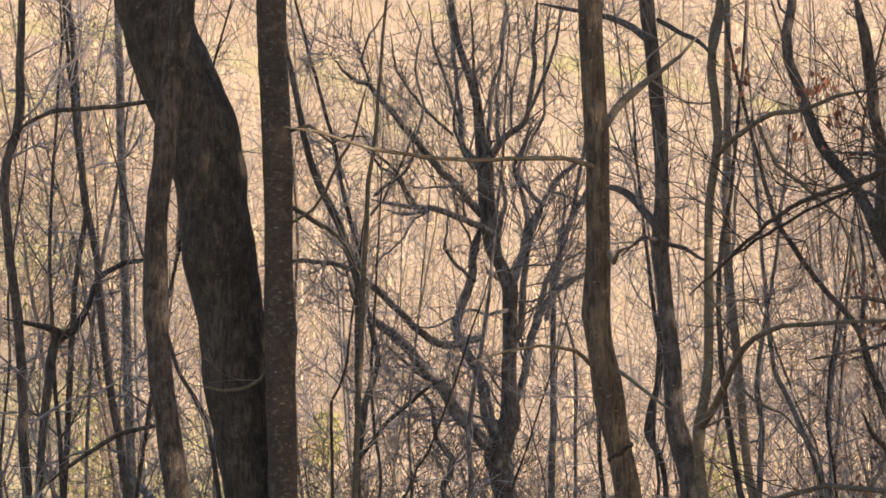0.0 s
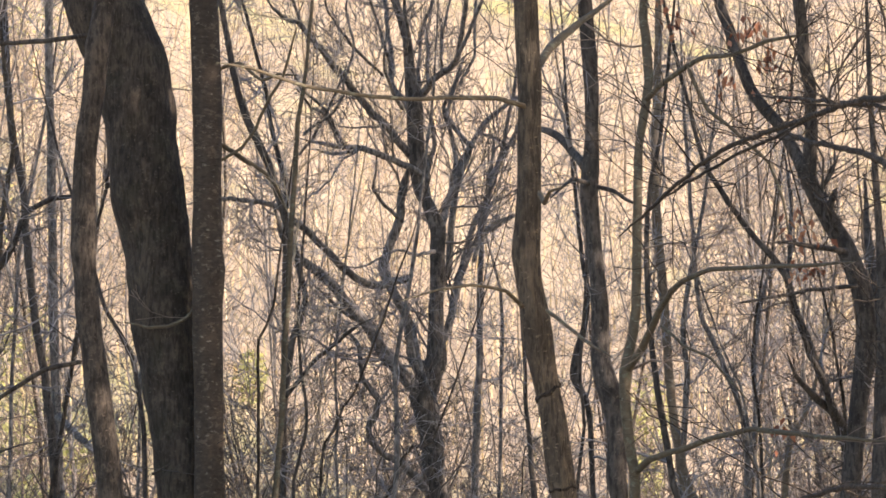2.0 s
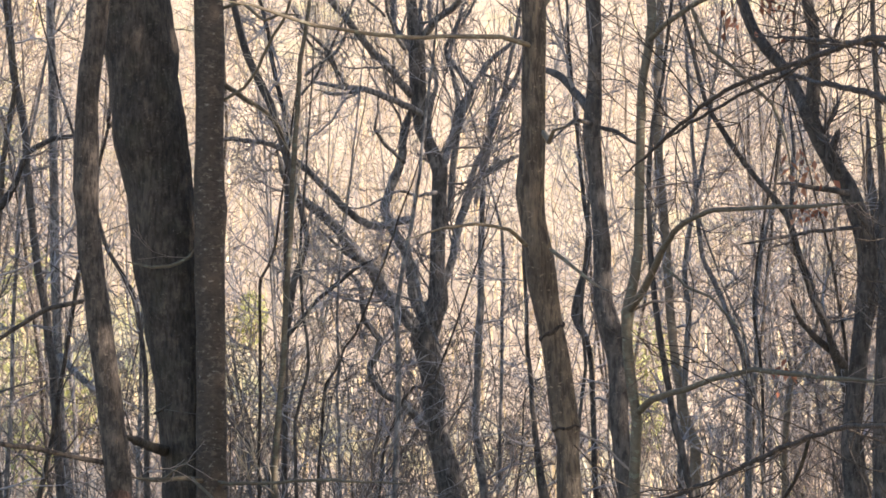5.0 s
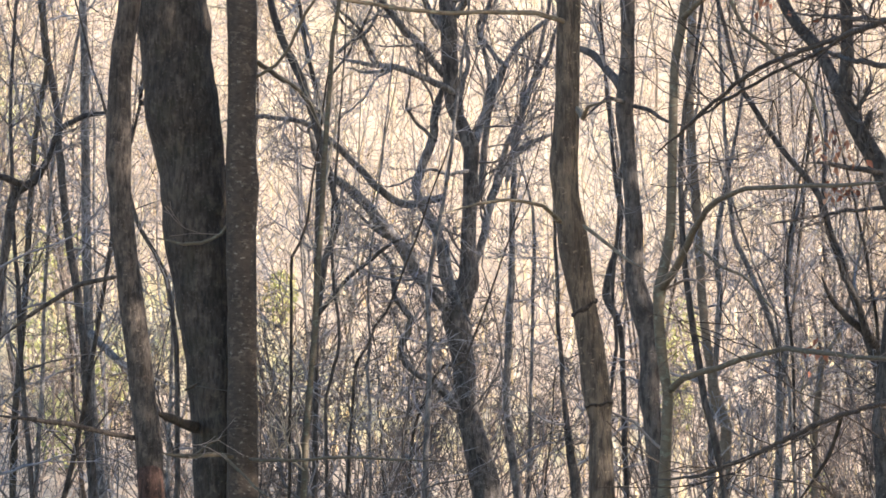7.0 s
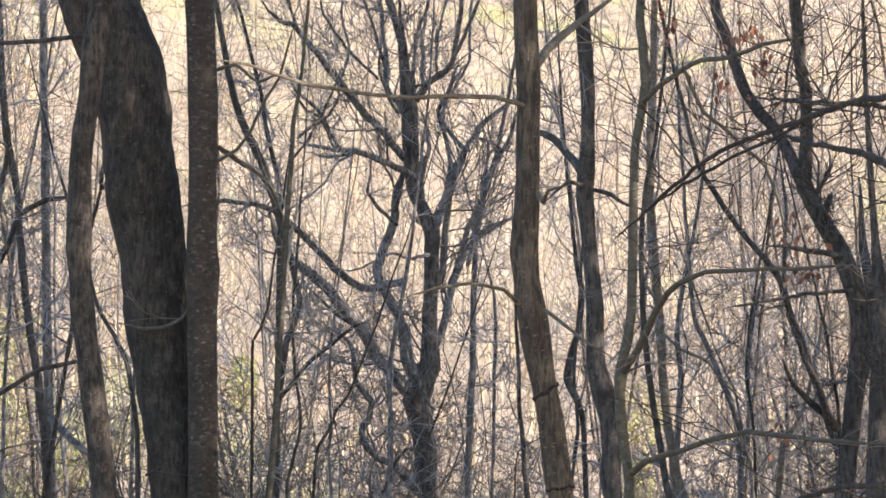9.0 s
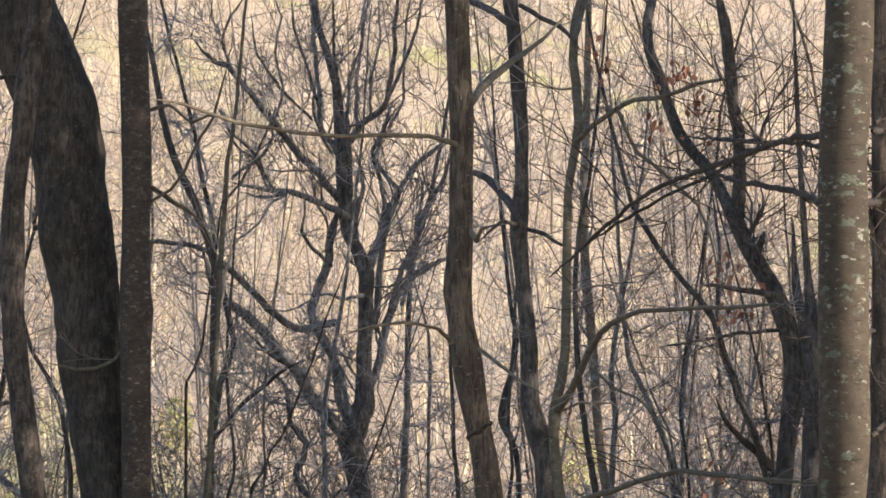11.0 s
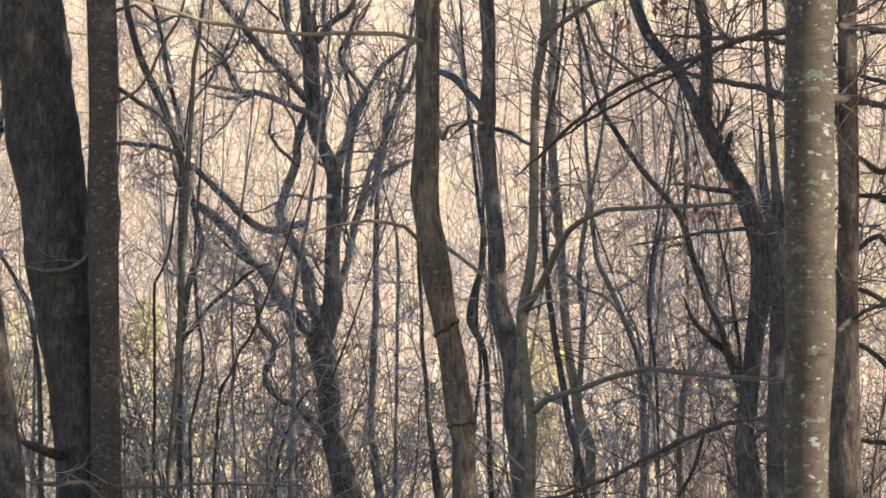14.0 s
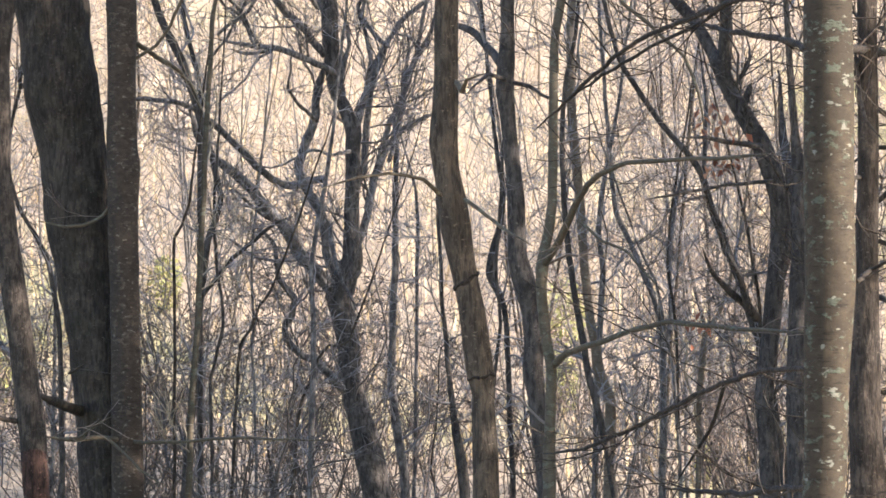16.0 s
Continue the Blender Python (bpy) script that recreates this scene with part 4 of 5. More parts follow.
tree(
    "oak_tree", "dark spreading tree with many stiff dead side branches", BARK_DARK,
    [(2.556, 13.000, 0.155, 0.1111), (2.553, 13.000, 0.435, 0.0803), (2.544, 13.000, 1.140, 0.0743), (2.526, 13.000, 1.834, 0.0694), (2.514, 13.000, 2.583, 0.0644), (2.511, 13.000, 3.336, 0.0595), (2.507, 13.000, 5.336, 0.0416), (2.504, 13.000, 7.336, 0.0149)],
    [
        [(2.516, 13.000, 2.833, 0.0173), (2.299, 12.800, 2.776, 0.0146), (2.167, 12.600, 2.817, 0.0108), (2.049, 12.400, 2.845, 0.0032)],
        [(2.514, 13.000, 2.583, 0.0149), (2.310, 12.867, 2.671, 0.0123), (2.151, 12.733, 2.654, 0.0097), (2.019, 12.600, 2.550, 0.0027)],
        [(2.516, 13.000, 2.283, 0.0161), (2.369, 13.200, 2.523, 0.0138), (2.275, 13.400, 2.460, 0.0102), (2.217, 13.600, 2.369, 0.0029)],
        [(2.519, 13.000, 3.084, 0.0149), (2.413, 13.267, 3.218, 0.0126), (2.318, 13.533, 3.304, 0.0103), (2.218, 13.800, 3.418, 0.0030)],
        [(2.518, 13.000, 2.034, 0.0149), (2.300, 12.833, 2.224, 0.0122), (2.149, 12.667, 2.264, 0.0097), (2.000, 12.500, 2.206, 0.0027)],
        [(2.520, 13.000, 1.685, 0.0149), (2.383, 13.167, 1.939, 0.0125), (2.286, 13.333, 2.046, 0.0102), (2.184, 13.500, 1.949, 0.0029)],
        [(2.522, 13.000, 1.388, 0.0149), (2.350, 12.867, 1.586, 0.0123), (2.179, 12.733, 1.610, 0.0097), (2.036, 12.600, 1.729, 0.0027)],
        [(2.583, 13.000, 3.540, 0.0149), (2.407, 13.133, 3.764, 0.0125), (2.329, 13.267, 3.890, 0.0101), (2.250, 13.400, 4.070, 0.0029)],
        [(2.585, 13.000, 3.693, 0.0124), (2.353, 12.700, 3.767, 0.0097), (2.128, 12.400, 3.664, 0.0027)],
    ],
    density=2.2, length=0.5, level=2, twigs=BARK_UMBER,
)
tree(
    "young_tree", "thin straight grey stem among the thicket", BARK_GREY,
    [(-3.039, 24.000, 0.265, 0.0650), (-3.052, 24.000, 0.545, 0.0469), (-3.091, 24.000, 0.955, 0.0435), (-3.152, 24.000, 1.319, 0.0412), (-3.202, 24.000, 1.775, 0.0389), (-3.224, 24.000, 2.232, 0.0389), (-3.246, 24.000, 2.691, 0.0389), (-3.268, 24.000, 3.150, 0.0389), (-3.277, 24.000, 3.611, 0.0366), (-3.295, 24.000, 4.073, 0.0366), (-3.303, 24.000, 4.536, 0.0343), (-3.330, 24.000, 5.000, 0.0320), (-3.344, 24.000, 5.660, 0.0297), (-3.361, 24.000, 6.226, 0.0275), (-3.378, 24.000, 7.226, 0.0192), (-3.388, 24.000, 8.226, 0.0069)],
    [
        [(-3.180, 23.800, 2.273, 0.0318), (-3.016, 23.533, 2.131, 0.0314), (-2.837, 23.267, 1.994, 0.0266), (-2.635, 23.000, 1.815, 0.0089)],
    ],
    density=2.5, level=2, length=0.8,
)
tree(
    "young_tree", "thin leaning dark stem among the thicket", BARK_BLACK,
    [(-2.967, 23.000, 0.248, 0.0524), (-3.006, 23.000, 0.528, 0.0379), (-3.122, 23.000, 2.029, 0.0351), (-3.175, 23.000, 2.468, 0.0329), (-3.248, 23.000, 2.863, 0.0307), (-3.288, 23.000, 3.128, 0.0307), (-3.335, 23.000, 3.525, 0.0307), (-3.357, 23.000, 3.746, 0.0285), (-3.380, 23.000, 4.011, 0.0285), (-3.471, 23.000, 4.463, 0.0285), (-3.518, 23.000, 4.912, 0.0285), (-3.543, 23.000, 5.316, 0.0285), (-3.567, 23.000, 5.677, 0.0263), (-3.614, 23.000, 6.040, 0.0241), (-3.691, 23.000, 7.037, 0.0169), (-3.738, 23.000, 8.034, 0.0060)],
    [
    ],
    density=2.5, level=2, length=0.8,
)
tree(
    "young_tree", "dark crooked stem with a side branch", BARK_BLACK,
    [(-3.167, 19.000, 0.151, 0.0514), (-3.182, 19.000, 0.431, 0.0372), (-3.224, 19.000, 2.037, 0.0344), (-3.248, 19.000, 2.327, 0.0326), (-3.258, 19.000, 2.691, 0.0326), (-3.292, 19.000, 3.202, 0.0308), (-3.346, 19.000, 3.607, 0.0308), (-3.386, 19.000, 3.994, 0.0308), (-3.373, 19.000, 4.197, 0.0308), (-3.315, 19.000, 4.382, 0.0308), (-3.288, 19.000, 4.604, 0.0308), (-3.290, 19.000, 4.902, 0.0272), (-3.278, 19.000, 5.276, 0.0235), (-3.258, 19.000, 6.276, 0.0165), (-3.247, 19.000, 7.276, 0.0059)],
    [
    ],
    density=2.5, level=2, length=0.7,
)
tree(
    "young_tree", "bluish dark stem with a knotted side branch", BARK_BLACK,
    [(-3.611, 21.000, 0.154, 0.0419), (-3.575, 21.000, 0.434, 0.0303), (-3.465, 21.000, 2.465, 0.0280), (-3.431, 21.000, 2.787, 0.0320), (-3.404, 21.000, 3.029, 0.0360), (-3.358, 21.000, 3.191, 0.0360), (-3.239, 21.000, 3.265, 0.0320), (-3.141, 21.000, 3.435, 0.0240), (-3.065, 21.000, 3.638, 0.0200), (-2.885, 21.000, 3.741, 0.0180), (-2.684, 21.000, 3.771, 0.0140)],
    [
        [(-3.299, 21.000, 3.232, 0.0280), (-3.408, 20.800, 3.275, 0.0238), (-3.654, 20.600, 3.315, 0.0071)],
    ],
    density=3.5, level=2, length=0.7,
)
tree(
    "young_tree", "slender brown stem with reddish bark", BARK_BROWN,
    [(-3.519, 22.000, 0.223, 0.0376), (-3.516, 22.000, 0.503, 0.0272), (-3.506, 22.000, 0.999, 0.0252), (-3.503, 22.000, 1.501, 0.0252), (-3.475, 22.000, 2.004, 0.0252), (-3.439, 22.000, 2.509, 0.0231), (-3.420, 22.000, 3.015, 0.0231), (-3.390, 22.000, 3.650, 0.0210), (-3.305, 22.000, 4.287, 0.0189), (-3.376, 22.000, 4.711, 0.0168), (-3.477, 22.000, 5.706, 0.0117), (-3.537, 22.000, 6.701, 0.0042)],
    [
    ],
    density=2.2, level=2, length=0.7,
)
tree(
    "young_tree", "pale yellowish thin stem among dark shrubs", BARK_OLIVE,
    [(-1.143, 18.000, 0.104, 0.0308), (-1.134, 18.000, 0.384, 0.0222), (-1.109, 18.000, 1.125, 0.0206), (-1.086, 18.000, 1.672, 0.0189), (-1.054, 18.000, 2.084, 0.0189), (-1.030, 18.000, 2.600, 0.0172), (-1.012, 18.000, 3.014, 0.0172), (-1.002, 18.000, 3.326, 0.0172), (-0.976, 18.000, 3.638, 0.0154), (-0.963, 18.000, 3.950, 0.0137), (-0.931, 18.000, 4.159, 0.0120), (-0.840, 18.000, 5.155, 0.0084), (-0.786, 18.000, 6.151, 0.0030)],
    [
    ],
    density=1.7, level=2, length=0.6, twigs=TWIGS_PALE,
)
tree(
    "young_tree", "dark thin stem leaning through the shrubs", BARK_BLACK,
    [(-1.303, 20.000, 0.050, 0.0427), (-1.291, 20.000, 0.330, 0.0309), (-1.253, 20.000, 1.074, 0.0286), (-1.221, 20.000, 1.454, 0.0286), (-1.181, 20.000, 1.911, 0.0267), (-1.156, 20.000, 2.293, 0.0248), (-1.104, 20.000, 2.676, 0.0229), (-1.012, 20.000, 2.983, 0.0191), (-1.174, 20.000, 3.577, 0.0267), (-1.222, 20.000, 3.730, 0.0267), (-1.302, 20.000, 3.941, 0.0267), (-1.412, 20.000, 4.172, 0.0267), (-1.501, 20.000, 4.441, 0.0229), (-1.690, 20.000, 5.423, 0.0160), (-1.804, 20.000, 6.405, 0.0057)],
    [
        [(-1.156, 20.000, 2.293, 0.0153), (-0.923, 19.833, 2.555, 0.0151), (-0.692, 19.667, 2.737, 0.0131), (-0.538, 19.500, 2.803, 0.0042)],
    ],
    density=2.2, level=2, length=0.7,
)
tree(
    "young_tree", "thin dark upright stem behind the trunks", BARK_GREY,
    [(0.304, 23.000, 0.204, 0.0557), (0.291, 23.000, 0.484, 0.0402), (0.249, 23.000, 1.018, 0.0373), (0.198, 23.000, 1.367, 0.0351), (0.154, 23.000, 1.803, 0.0307), (0.167, 23.000, 2.241, 0.0285), (0.185, 23.000, 2.680, 0.0263), (0.185, 23.000, 3.120, 0.0241), (0.198, 23.000, 3.560, 0.0219), (0.260, 23.000, 4.003, 0.0197), (0.366, 23.000, 4.358, 0.0175), (0.541, 23.000, 5.343, 0.0123), (0.645, 23.000, 6.327, 0.0044)],
    [
    ],
    density=2.5, level=2, length=0.7,
)
tree(
    "young_tree", "thin grey upright stem behind the trunks", BARK_GREY,
    [(-0.410, 19.000, 0.109, 0.0298), (-0.407, 19.000, 0.389, 0.0215), (-0.397, 19.000, 1.109, 0.0199), (-0.380, 19.000, 1.578, 0.0199), (-0.372, 19.000, 2.120, 0.0181), (-0.383, 19.000, 2.410, 0.0163), (-0.343, 19.000, 2.737, 0.0145), (-0.275, 19.000, 3.102, 0.0127), (-0.163, 19.000, 4.096, 0.0089), (-0.097, 19.000, 5.090, 0.0032)],
    [
    ],
    density=2.5, level=2, length=0.6,
)
tree(
    "young_tree", "thin dark stem leaning over the thicket", BARK_BLACK,
    [(2.706, 18.000, 0.141, 0.0462), (2.626, 18.000, 0.421, 0.0334), (2.387, 18.000, 1.848, 0.0309), (2.318, 18.000, 2.087, 0.0292), (2.221, 18.000, 2.360, 0.0257), (2.117, 18.000, 2.651, 0.0240), (2.059, 18.000, 2.805, 0.0223), (2.013, 18.000, 2.976, 0.0206), (1.920, 18.000, 3.106, 0.0189), (1.817, 18.000, 3.216, 0.0172), (1.679, 18.000, 3.404, 0.0172), (1.557, 18.000, 3.593, 0.0154), (1.488, 18.000, 3.765, 0.0137), (1.259, 18.000, 4.739, 0.0096), (1.121, 18.000, 5.712, 0.0034)],
    [
        [(2.034, 18.000, 2.908, 0.0137), (2.049, 18.133, 3.160, 0.0138), (2.077, 18.267, 3.452, 0.0122), (2.048, 18.400, 3.819, 0.0039)],
    ],
    density=2.2, level=2, length=0.7,
)
tree(
    "young_tree", "forked dark stem among shrubs", BARK_GREY,
    [(1.956, 20.000, 0.174, 0.0370), (1.956, 20.000, 0.454, 0.0268), (1.955, 20.000, 1.112, 0.0248), (1.972, 20.000, 1.567, 0.0248), (1.955, 20.000, 2.022, 0.0229), (1.923, 20.000, 2.250, 0.0210), (1.816, 20.000, 2.516, 0.0191), (1.661, 20.000, 2.858, 0.0172), (1.621, 20.000, 3.202, 0.0153), (1.552, 20.000, 4.199, 0.0107), (1.510, 20.000, 5.197, 0.0038)],
    [
        [(1.963, 20.000, 1.870, 0.0191), (2.037, 20.100, 2.178, 0.0192), (2.034, 20.200, 2.566, 0.0173), (2.092, 20.300, 2.959, 0.0155), (2.198, 20.400, 3.357, 0.0052)],
    ],
    density=2.8, level=2, length=0.7,
)
tree(
    "young_tree", "thin pale orange stem catching the sun", BARK_PALE,
    [(2.070, 19.000, 0.186, 0.0298), (2.075, 19.000, 0.466, 0.0215), (2.091, 19.000, 1.138, 0.0199), (2.100, 19.000, 1.570, 0.0199), (2.117, 19.000, 1.822, 0.0217), (2.141, 19.000, 2.003, 0.0217), (2.231, 19.000, 2.149, 0.0145), (2.285, 19.000, 2.294, 0.0127), (2.411, 19.000, 2.880, 0.0089), (2.487, 19.000, 3.467, 0.0032)],
    [
    ],
    density=1.4, level=2, length=0.5, twigs=TWIGS_PALE,
)
tree(
    "young_tree", "thin upright dark stem", BARK_BLACK,
    [(1.036, 21.000, 0.120, 0.0299), (1.014, 21.000, 0.400, 0.0216), (0.951, 21.000, 2.192, 0.0200), (0.836, 21.000, 2.511, 0.0320), (0.906, 21.000, 2.833, 0.0220), (0.944, 21.000, 3.074, 0.0180), (0.902, 21.000, 3.315, 0.0160), (0.798, 21.000, 4.310, 0.0112), (0.736, 21.000, 5.304, 0.0040)],
    [
    ],
    density=2.8, level=2, length=0.7,
)
tree(
    "young_tree", "short dark stem in the thicket", BARK_BLACK,
    [(0.681, 20.000, 0.138, 0.0570), (0.663, 20.000, 0.418, 0.0412), (0.609, 20.000, 1.096, 0.0381), (0.568, 20.000, 1.399, 0.0286), (0.528, 20.000, 1.702, 0.0191), (0.486, 20.000, 2.158, 0.0153), (0.444, 20.000, 2.907, 0.0107), (0.419, 20.000, 3.656, 0.0038)],
    [
    ],
    density=2.8, level=2, length=0.6,
)

tree(
    "young_tree", "thin dark stem rising beside a pale one", BARK_BLACK,
    [(-1.175, 20.400, 0.073, 0.0246), (-1.176, 20.400, 1.132, 0.0197), (-1.179, 20.400, 3.533, 0.0182), (-1.180, 20.400, 3.709, 0.0175), (-1.208, 20.400, 3.886, 0.0168), (-1.256, 20.400, 4.083, 0.0161), (-1.288, 20.400, 4.240, 0.0154), (-1.320, 20.400, 4.438, 0.0147), (-1.360, 20.400, 4.596, 0.0140), (-1.396, 20.400, 4.714, 0.0133), (-1.448, 20.400, 4.912, 0.0126), (-1.685, 20.400, 5.812, 0.0082), (-1.869, 20.400, 6.612, 0.0032)],
    density=2.4, level=2, length=0.6,
)
tree(
    "young_tree", "thin grey upright stem behind the trunks", BARK_GREY,
    [(0.333, 24.000, 0.307, 0.0200), (0.346, 24.000, 1.060, 0.0160), (0.375, 24.000, 2.747, 0.0148), (0.385, 24.000, 2.908, 0.0140), (0.376, 24.000, 3.137, 0.0132), (0.362, 24.000, 3.321, 0.0124), (0.326, 24.000, 3.459, 0.0115), (0.087, 24.000, 4.359, 0.0075), (-0.098, 24.000, 5.159, 0.0029)],
    density=2.4, level=2, length=0.6,
)
tree(
    "young_tree", "thin upright dark stem", BARK_BLACK,
    [(0.729, 19.000, 0.192, 0.0158), (0.744, 19.000, 0.664, 0.0127), (0.781, 19.000, 1.695, 0.0117), (0.810, 19.000, 1.947, 0.0115), (0.825, 19.000, 2.092, 0.0113), (0.801, 19.000, 2.418, 0.0111), (0.820, 19.000, 2.708, 0.0109), (0.831, 19.000, 2.890, 0.0107), (0.843, 19.000, 3.108, 0.0104), (0.891, 19.000, 4.008, 0.0068), (0.928, 19.000, 4.808, 0.0026)],
    density=2.4, level=2, length=0.6,
)
tree(
    "young_tree", "forked dark stem among shrubs", BARK_UMBER,
    [(2.378, 17.500, 0.147, 0.0146), (2.353, 17.500, 0.770, 0.0117), (2.294, 17.500, 2.153, 0.0108), (2.257, 17.500, 2.420, 0.0096), (2.225, 17.500, 2.620, 0.0084), (2.177, 17.500, 2.821, 0.0072), (1.961, 17.500, 3.721, 0.0047), (1.792, 17.500, 4.521, 0.0018)],
    density=2.4, level=2, length=0.6,
)
tree(
    "young_tree", "forked dark stem among shrubs", BARK_GREY,
    [(1.953, 18.400, 0.197, 0.0153), (1.932, 18.400, 0.667, 0.0122), (1.883, 18.400, 1.692, 0.0114), (1.849, 18.400, 1.901, 0.0104), (1.809, 18.400, 2.111, 0.0095), (1.775, 18.400, 2.322, 0.0085), (1.671, 18.400, 2.532, 0.0076), (1.356, 18.400, 3.432, 0.0049), (1.111, 18.400, 4.232, 0.0019)],
    density=2.4, level=2, length=0.6,
)
tree(
    "young_tree", "thin upright dark stem", BARK_UMBER,
    [(1.973, 18.900, 0.215, 0.0140), (1.966, 18.900, 0.723, 0.0112), (1.949, 18.900, 1.838, 0.0104), (1.937, 18.900, 2.089, 0.0099), (1.923, 18.900, 2.233, 0.0094), (1.896, 18.900, 2.413, 0.0088), (1.905, 18.900, 2.702, 0.0083), (1.954, 18.900, 2.992, 0.0078), (2.107, 18.900, 3.892, 0.0050), (2.226, 18.900, 4.692, 0.0019)],
    density=2.4, level=2, length=0.6,
)
tree(
    "young_tree", "short dark stem in the thicket", BARK_UMBER,
    [(-1.230, 18.500, 0.134, 0.0137), (-1.229, 18.500, 0.791, 0.0109), (-1.227, 18.500, 2.255, 0.0102), (-1.225, 18.500, 2.608, 0.0095), (-1.180, 18.500, 2.696, 0.0089), (-1.138, 18.500, 2.820, 0.0083), (-1.111, 18.500, 3.033, 0.0076), (-0.995, 18.500, 3.933, 0.0050), (-0.905, 18.500, 4.733, 0.0019)],
    density=2.4, level=2, length=0.6,
)
tree(
    "young_tree", "thin dark stem leaning through the shrubs", BARK_BLACK,
    [(-1.023, 19.200, 0.114, 0.0160), (-1.027, 19.200, 0.544, 0.0128), (-1.036, 19.200, 1.477, 0.0119), (-1.044, 19.200, 1.732, 0.0114), (-0.965, 19.200, 2.060, 0.0111), (-0.966, 19.200, 2.243, 0.0107), (-0.992, 19.200, 2.426, 0.0104), (-1.011, 19.200, 2.646, 0.0100), (-1.016, 19.200, 2.867, 0.0096), (-1.006, 19.200, 3.050, 0.0092), (-0.955, 19.200, 3.950, 0.0060), (-0.916, 19.200, 4.750, 0.0023)],
    density=2.4, level=2, length=0.6,
)
tree(
    "young_tree", "thin grey upright stem behind the trunks", BARK_GREY,
    [(-0.757, 19.600, 0.108, 0.0145), (-0.760, 19.600, 0.514, 0.0116), (-0.767, 19.600, 1.393, 0.0107), (-0.775, 19.600, 1.698, 0.0103), (-0.791, 19.600, 1.921, 0.0099), (-0.777, 19.600, 2.107, 0.0094), (-0.788, 19.600, 2.294, 0.0090), (-0.785, 19.600, 2.593, 0.0085), (-0.764, 19.600, 2.818, 0.0081), (-0.676, 19.600, 3.718, 0.0053), (-0.608, 19.600, 4.518, 0.0020)],
    density=2.4, level=2, length=0.6,
)
tree(
    "young_tree", "short dark stem in the thicket", BARK_UMBER,
    [(-0.945, 19.100, 0.122, 0.0142), (-0.919, 19.100, 0.658, 0.0113), (-0.858, 19.100, 1.840, 0.0105), (-0.833, 19.100, 1.985, 0.0099), (-0.778, 19.100, 2.058, 0.0094), (-0.724, 19.100, 2.203, 0.0089), (-0.670, 19.100, 2.276, 0.0084), (-0.597, 19.100, 2.422, 0.0078), (-0.282, 19.100, 3.322, 0.0051), (-0.037, 19.100, 4.122, 0.0019)],
    density=2.4, level=2, length=0.6,
)
tree(
    "young_tree", "short dark stem in the thicket", BARK_UMBER,
    [(-0.627, 20.000, 0.107, 0.0148), (-0.586, 20.000, 0.549, 0.0119), (-0.490, 20.000, 1.510, 0.0110), (-0.415, 20.000, 1.737, 0.0103), (-0.358, 20.000, 1.889, 0.0096), (-0.289, 20.000, 1.973, 0.0089), (-0.149, 20.000, 2.003, 0.0082), (0.166, 20.000, 2.903, 0.0053), (0.411, 20.000, 3.703, 0.0021)],
    density=2.4, level=2, length=0.6,
)
tree(
    "young_tree", "bluish dark stem with a knotted side branch", BARK_BLACK,
    [(-2.094, 20.200, 0.079, 0.0262), (-2.096, 20.200, 0.493, 0.0210), (-2.103, 20.200, 1.387, 0.0194), (-2.114, 20.200, 1.854, 0.0186), (-2.124, 20.200, 2.123, 0.0179), (-2.164, 20.200, 2.392, 0.0171), (-2.212, 20.200, 2.585, 0.0163), (-2.291, 20.200, 2.739, 0.0155), (-2.388, 20.200, 2.894, 0.0147), (-2.448, 20.200, 3.087, 0.0139), (-2.725, 20.200, 3.987, 0.0090), (-2.941, 20.200, 4.787, 0.0035)],
    density=2.4, level=2, length=0.6,
)


def ring_scar(host, centre, radius, tilt, width):
    """A dark healed scar that runs round a trunk."""
    turn = np.linspace(0, 2 * math.pi, 33)
    path = np.stack([np.cos(turn) * radius, np.sin(turn) * radius, np.cos(turn) * tilt + 0.004 * np.sin(5 * turn)], -1) + np.array(centre) - np.array(host.location)
    shape = Shape()
    shape.tube(path, width * (1 + 0.35 * np.sin(turn * 3)), 8)
    part("scar", shape, BARK_SCAR, host, "dark ring of healed bark")


def torn_bark(host, points):
    """A sleeve of raw reddish bark low on a trunk."""
    shape = Shape()
    bark_tube(shape, np.array(points) - np.array((*host.location, 0)), 0.09)
    part("torn_bark", shape, BARK_RAW, host, "raw reddish torn bark")


def dead_leaves(host, spots, count, spread):
    """Curled dead leaves that hang on in a few bunches, each a part of the tree."""
    pick = np.random.default_rng(31)
    kinds = []
    for k in range(5):
        size = 0.030 + 0.004 * k
        half, fold, drop = size * 0.45, size * pick.uniform(0.1, 0.45), -size * 1.6
        shape = Shape()
        shape.add([(0, 0, 0), (half, fold, drop * 0.4), (0, 0, drop * 0.5), (-half, fold, drop * 0.4), (0.1 * size, fold * 0.6, drop)], [(0, 1, 2), (0, 2, 3), (1, 4, 2), (2, 4, 3)])
        kinds.append(shape.mesh("dead_leaf", LEAF))
    for spot in spots:
        for k in range(count):
            leaf = new("dead_leaf", kinds[int(pick.integers(5))])
            leaf.parent = host
            at = Vector(spot) - host.location + Vector(pick.normal(0, spread, 3))
            leaf.matrix_basis = pose(*at, pick.normal(0, 22), pick.normal(0, 22), pick.uniform(0, 360))


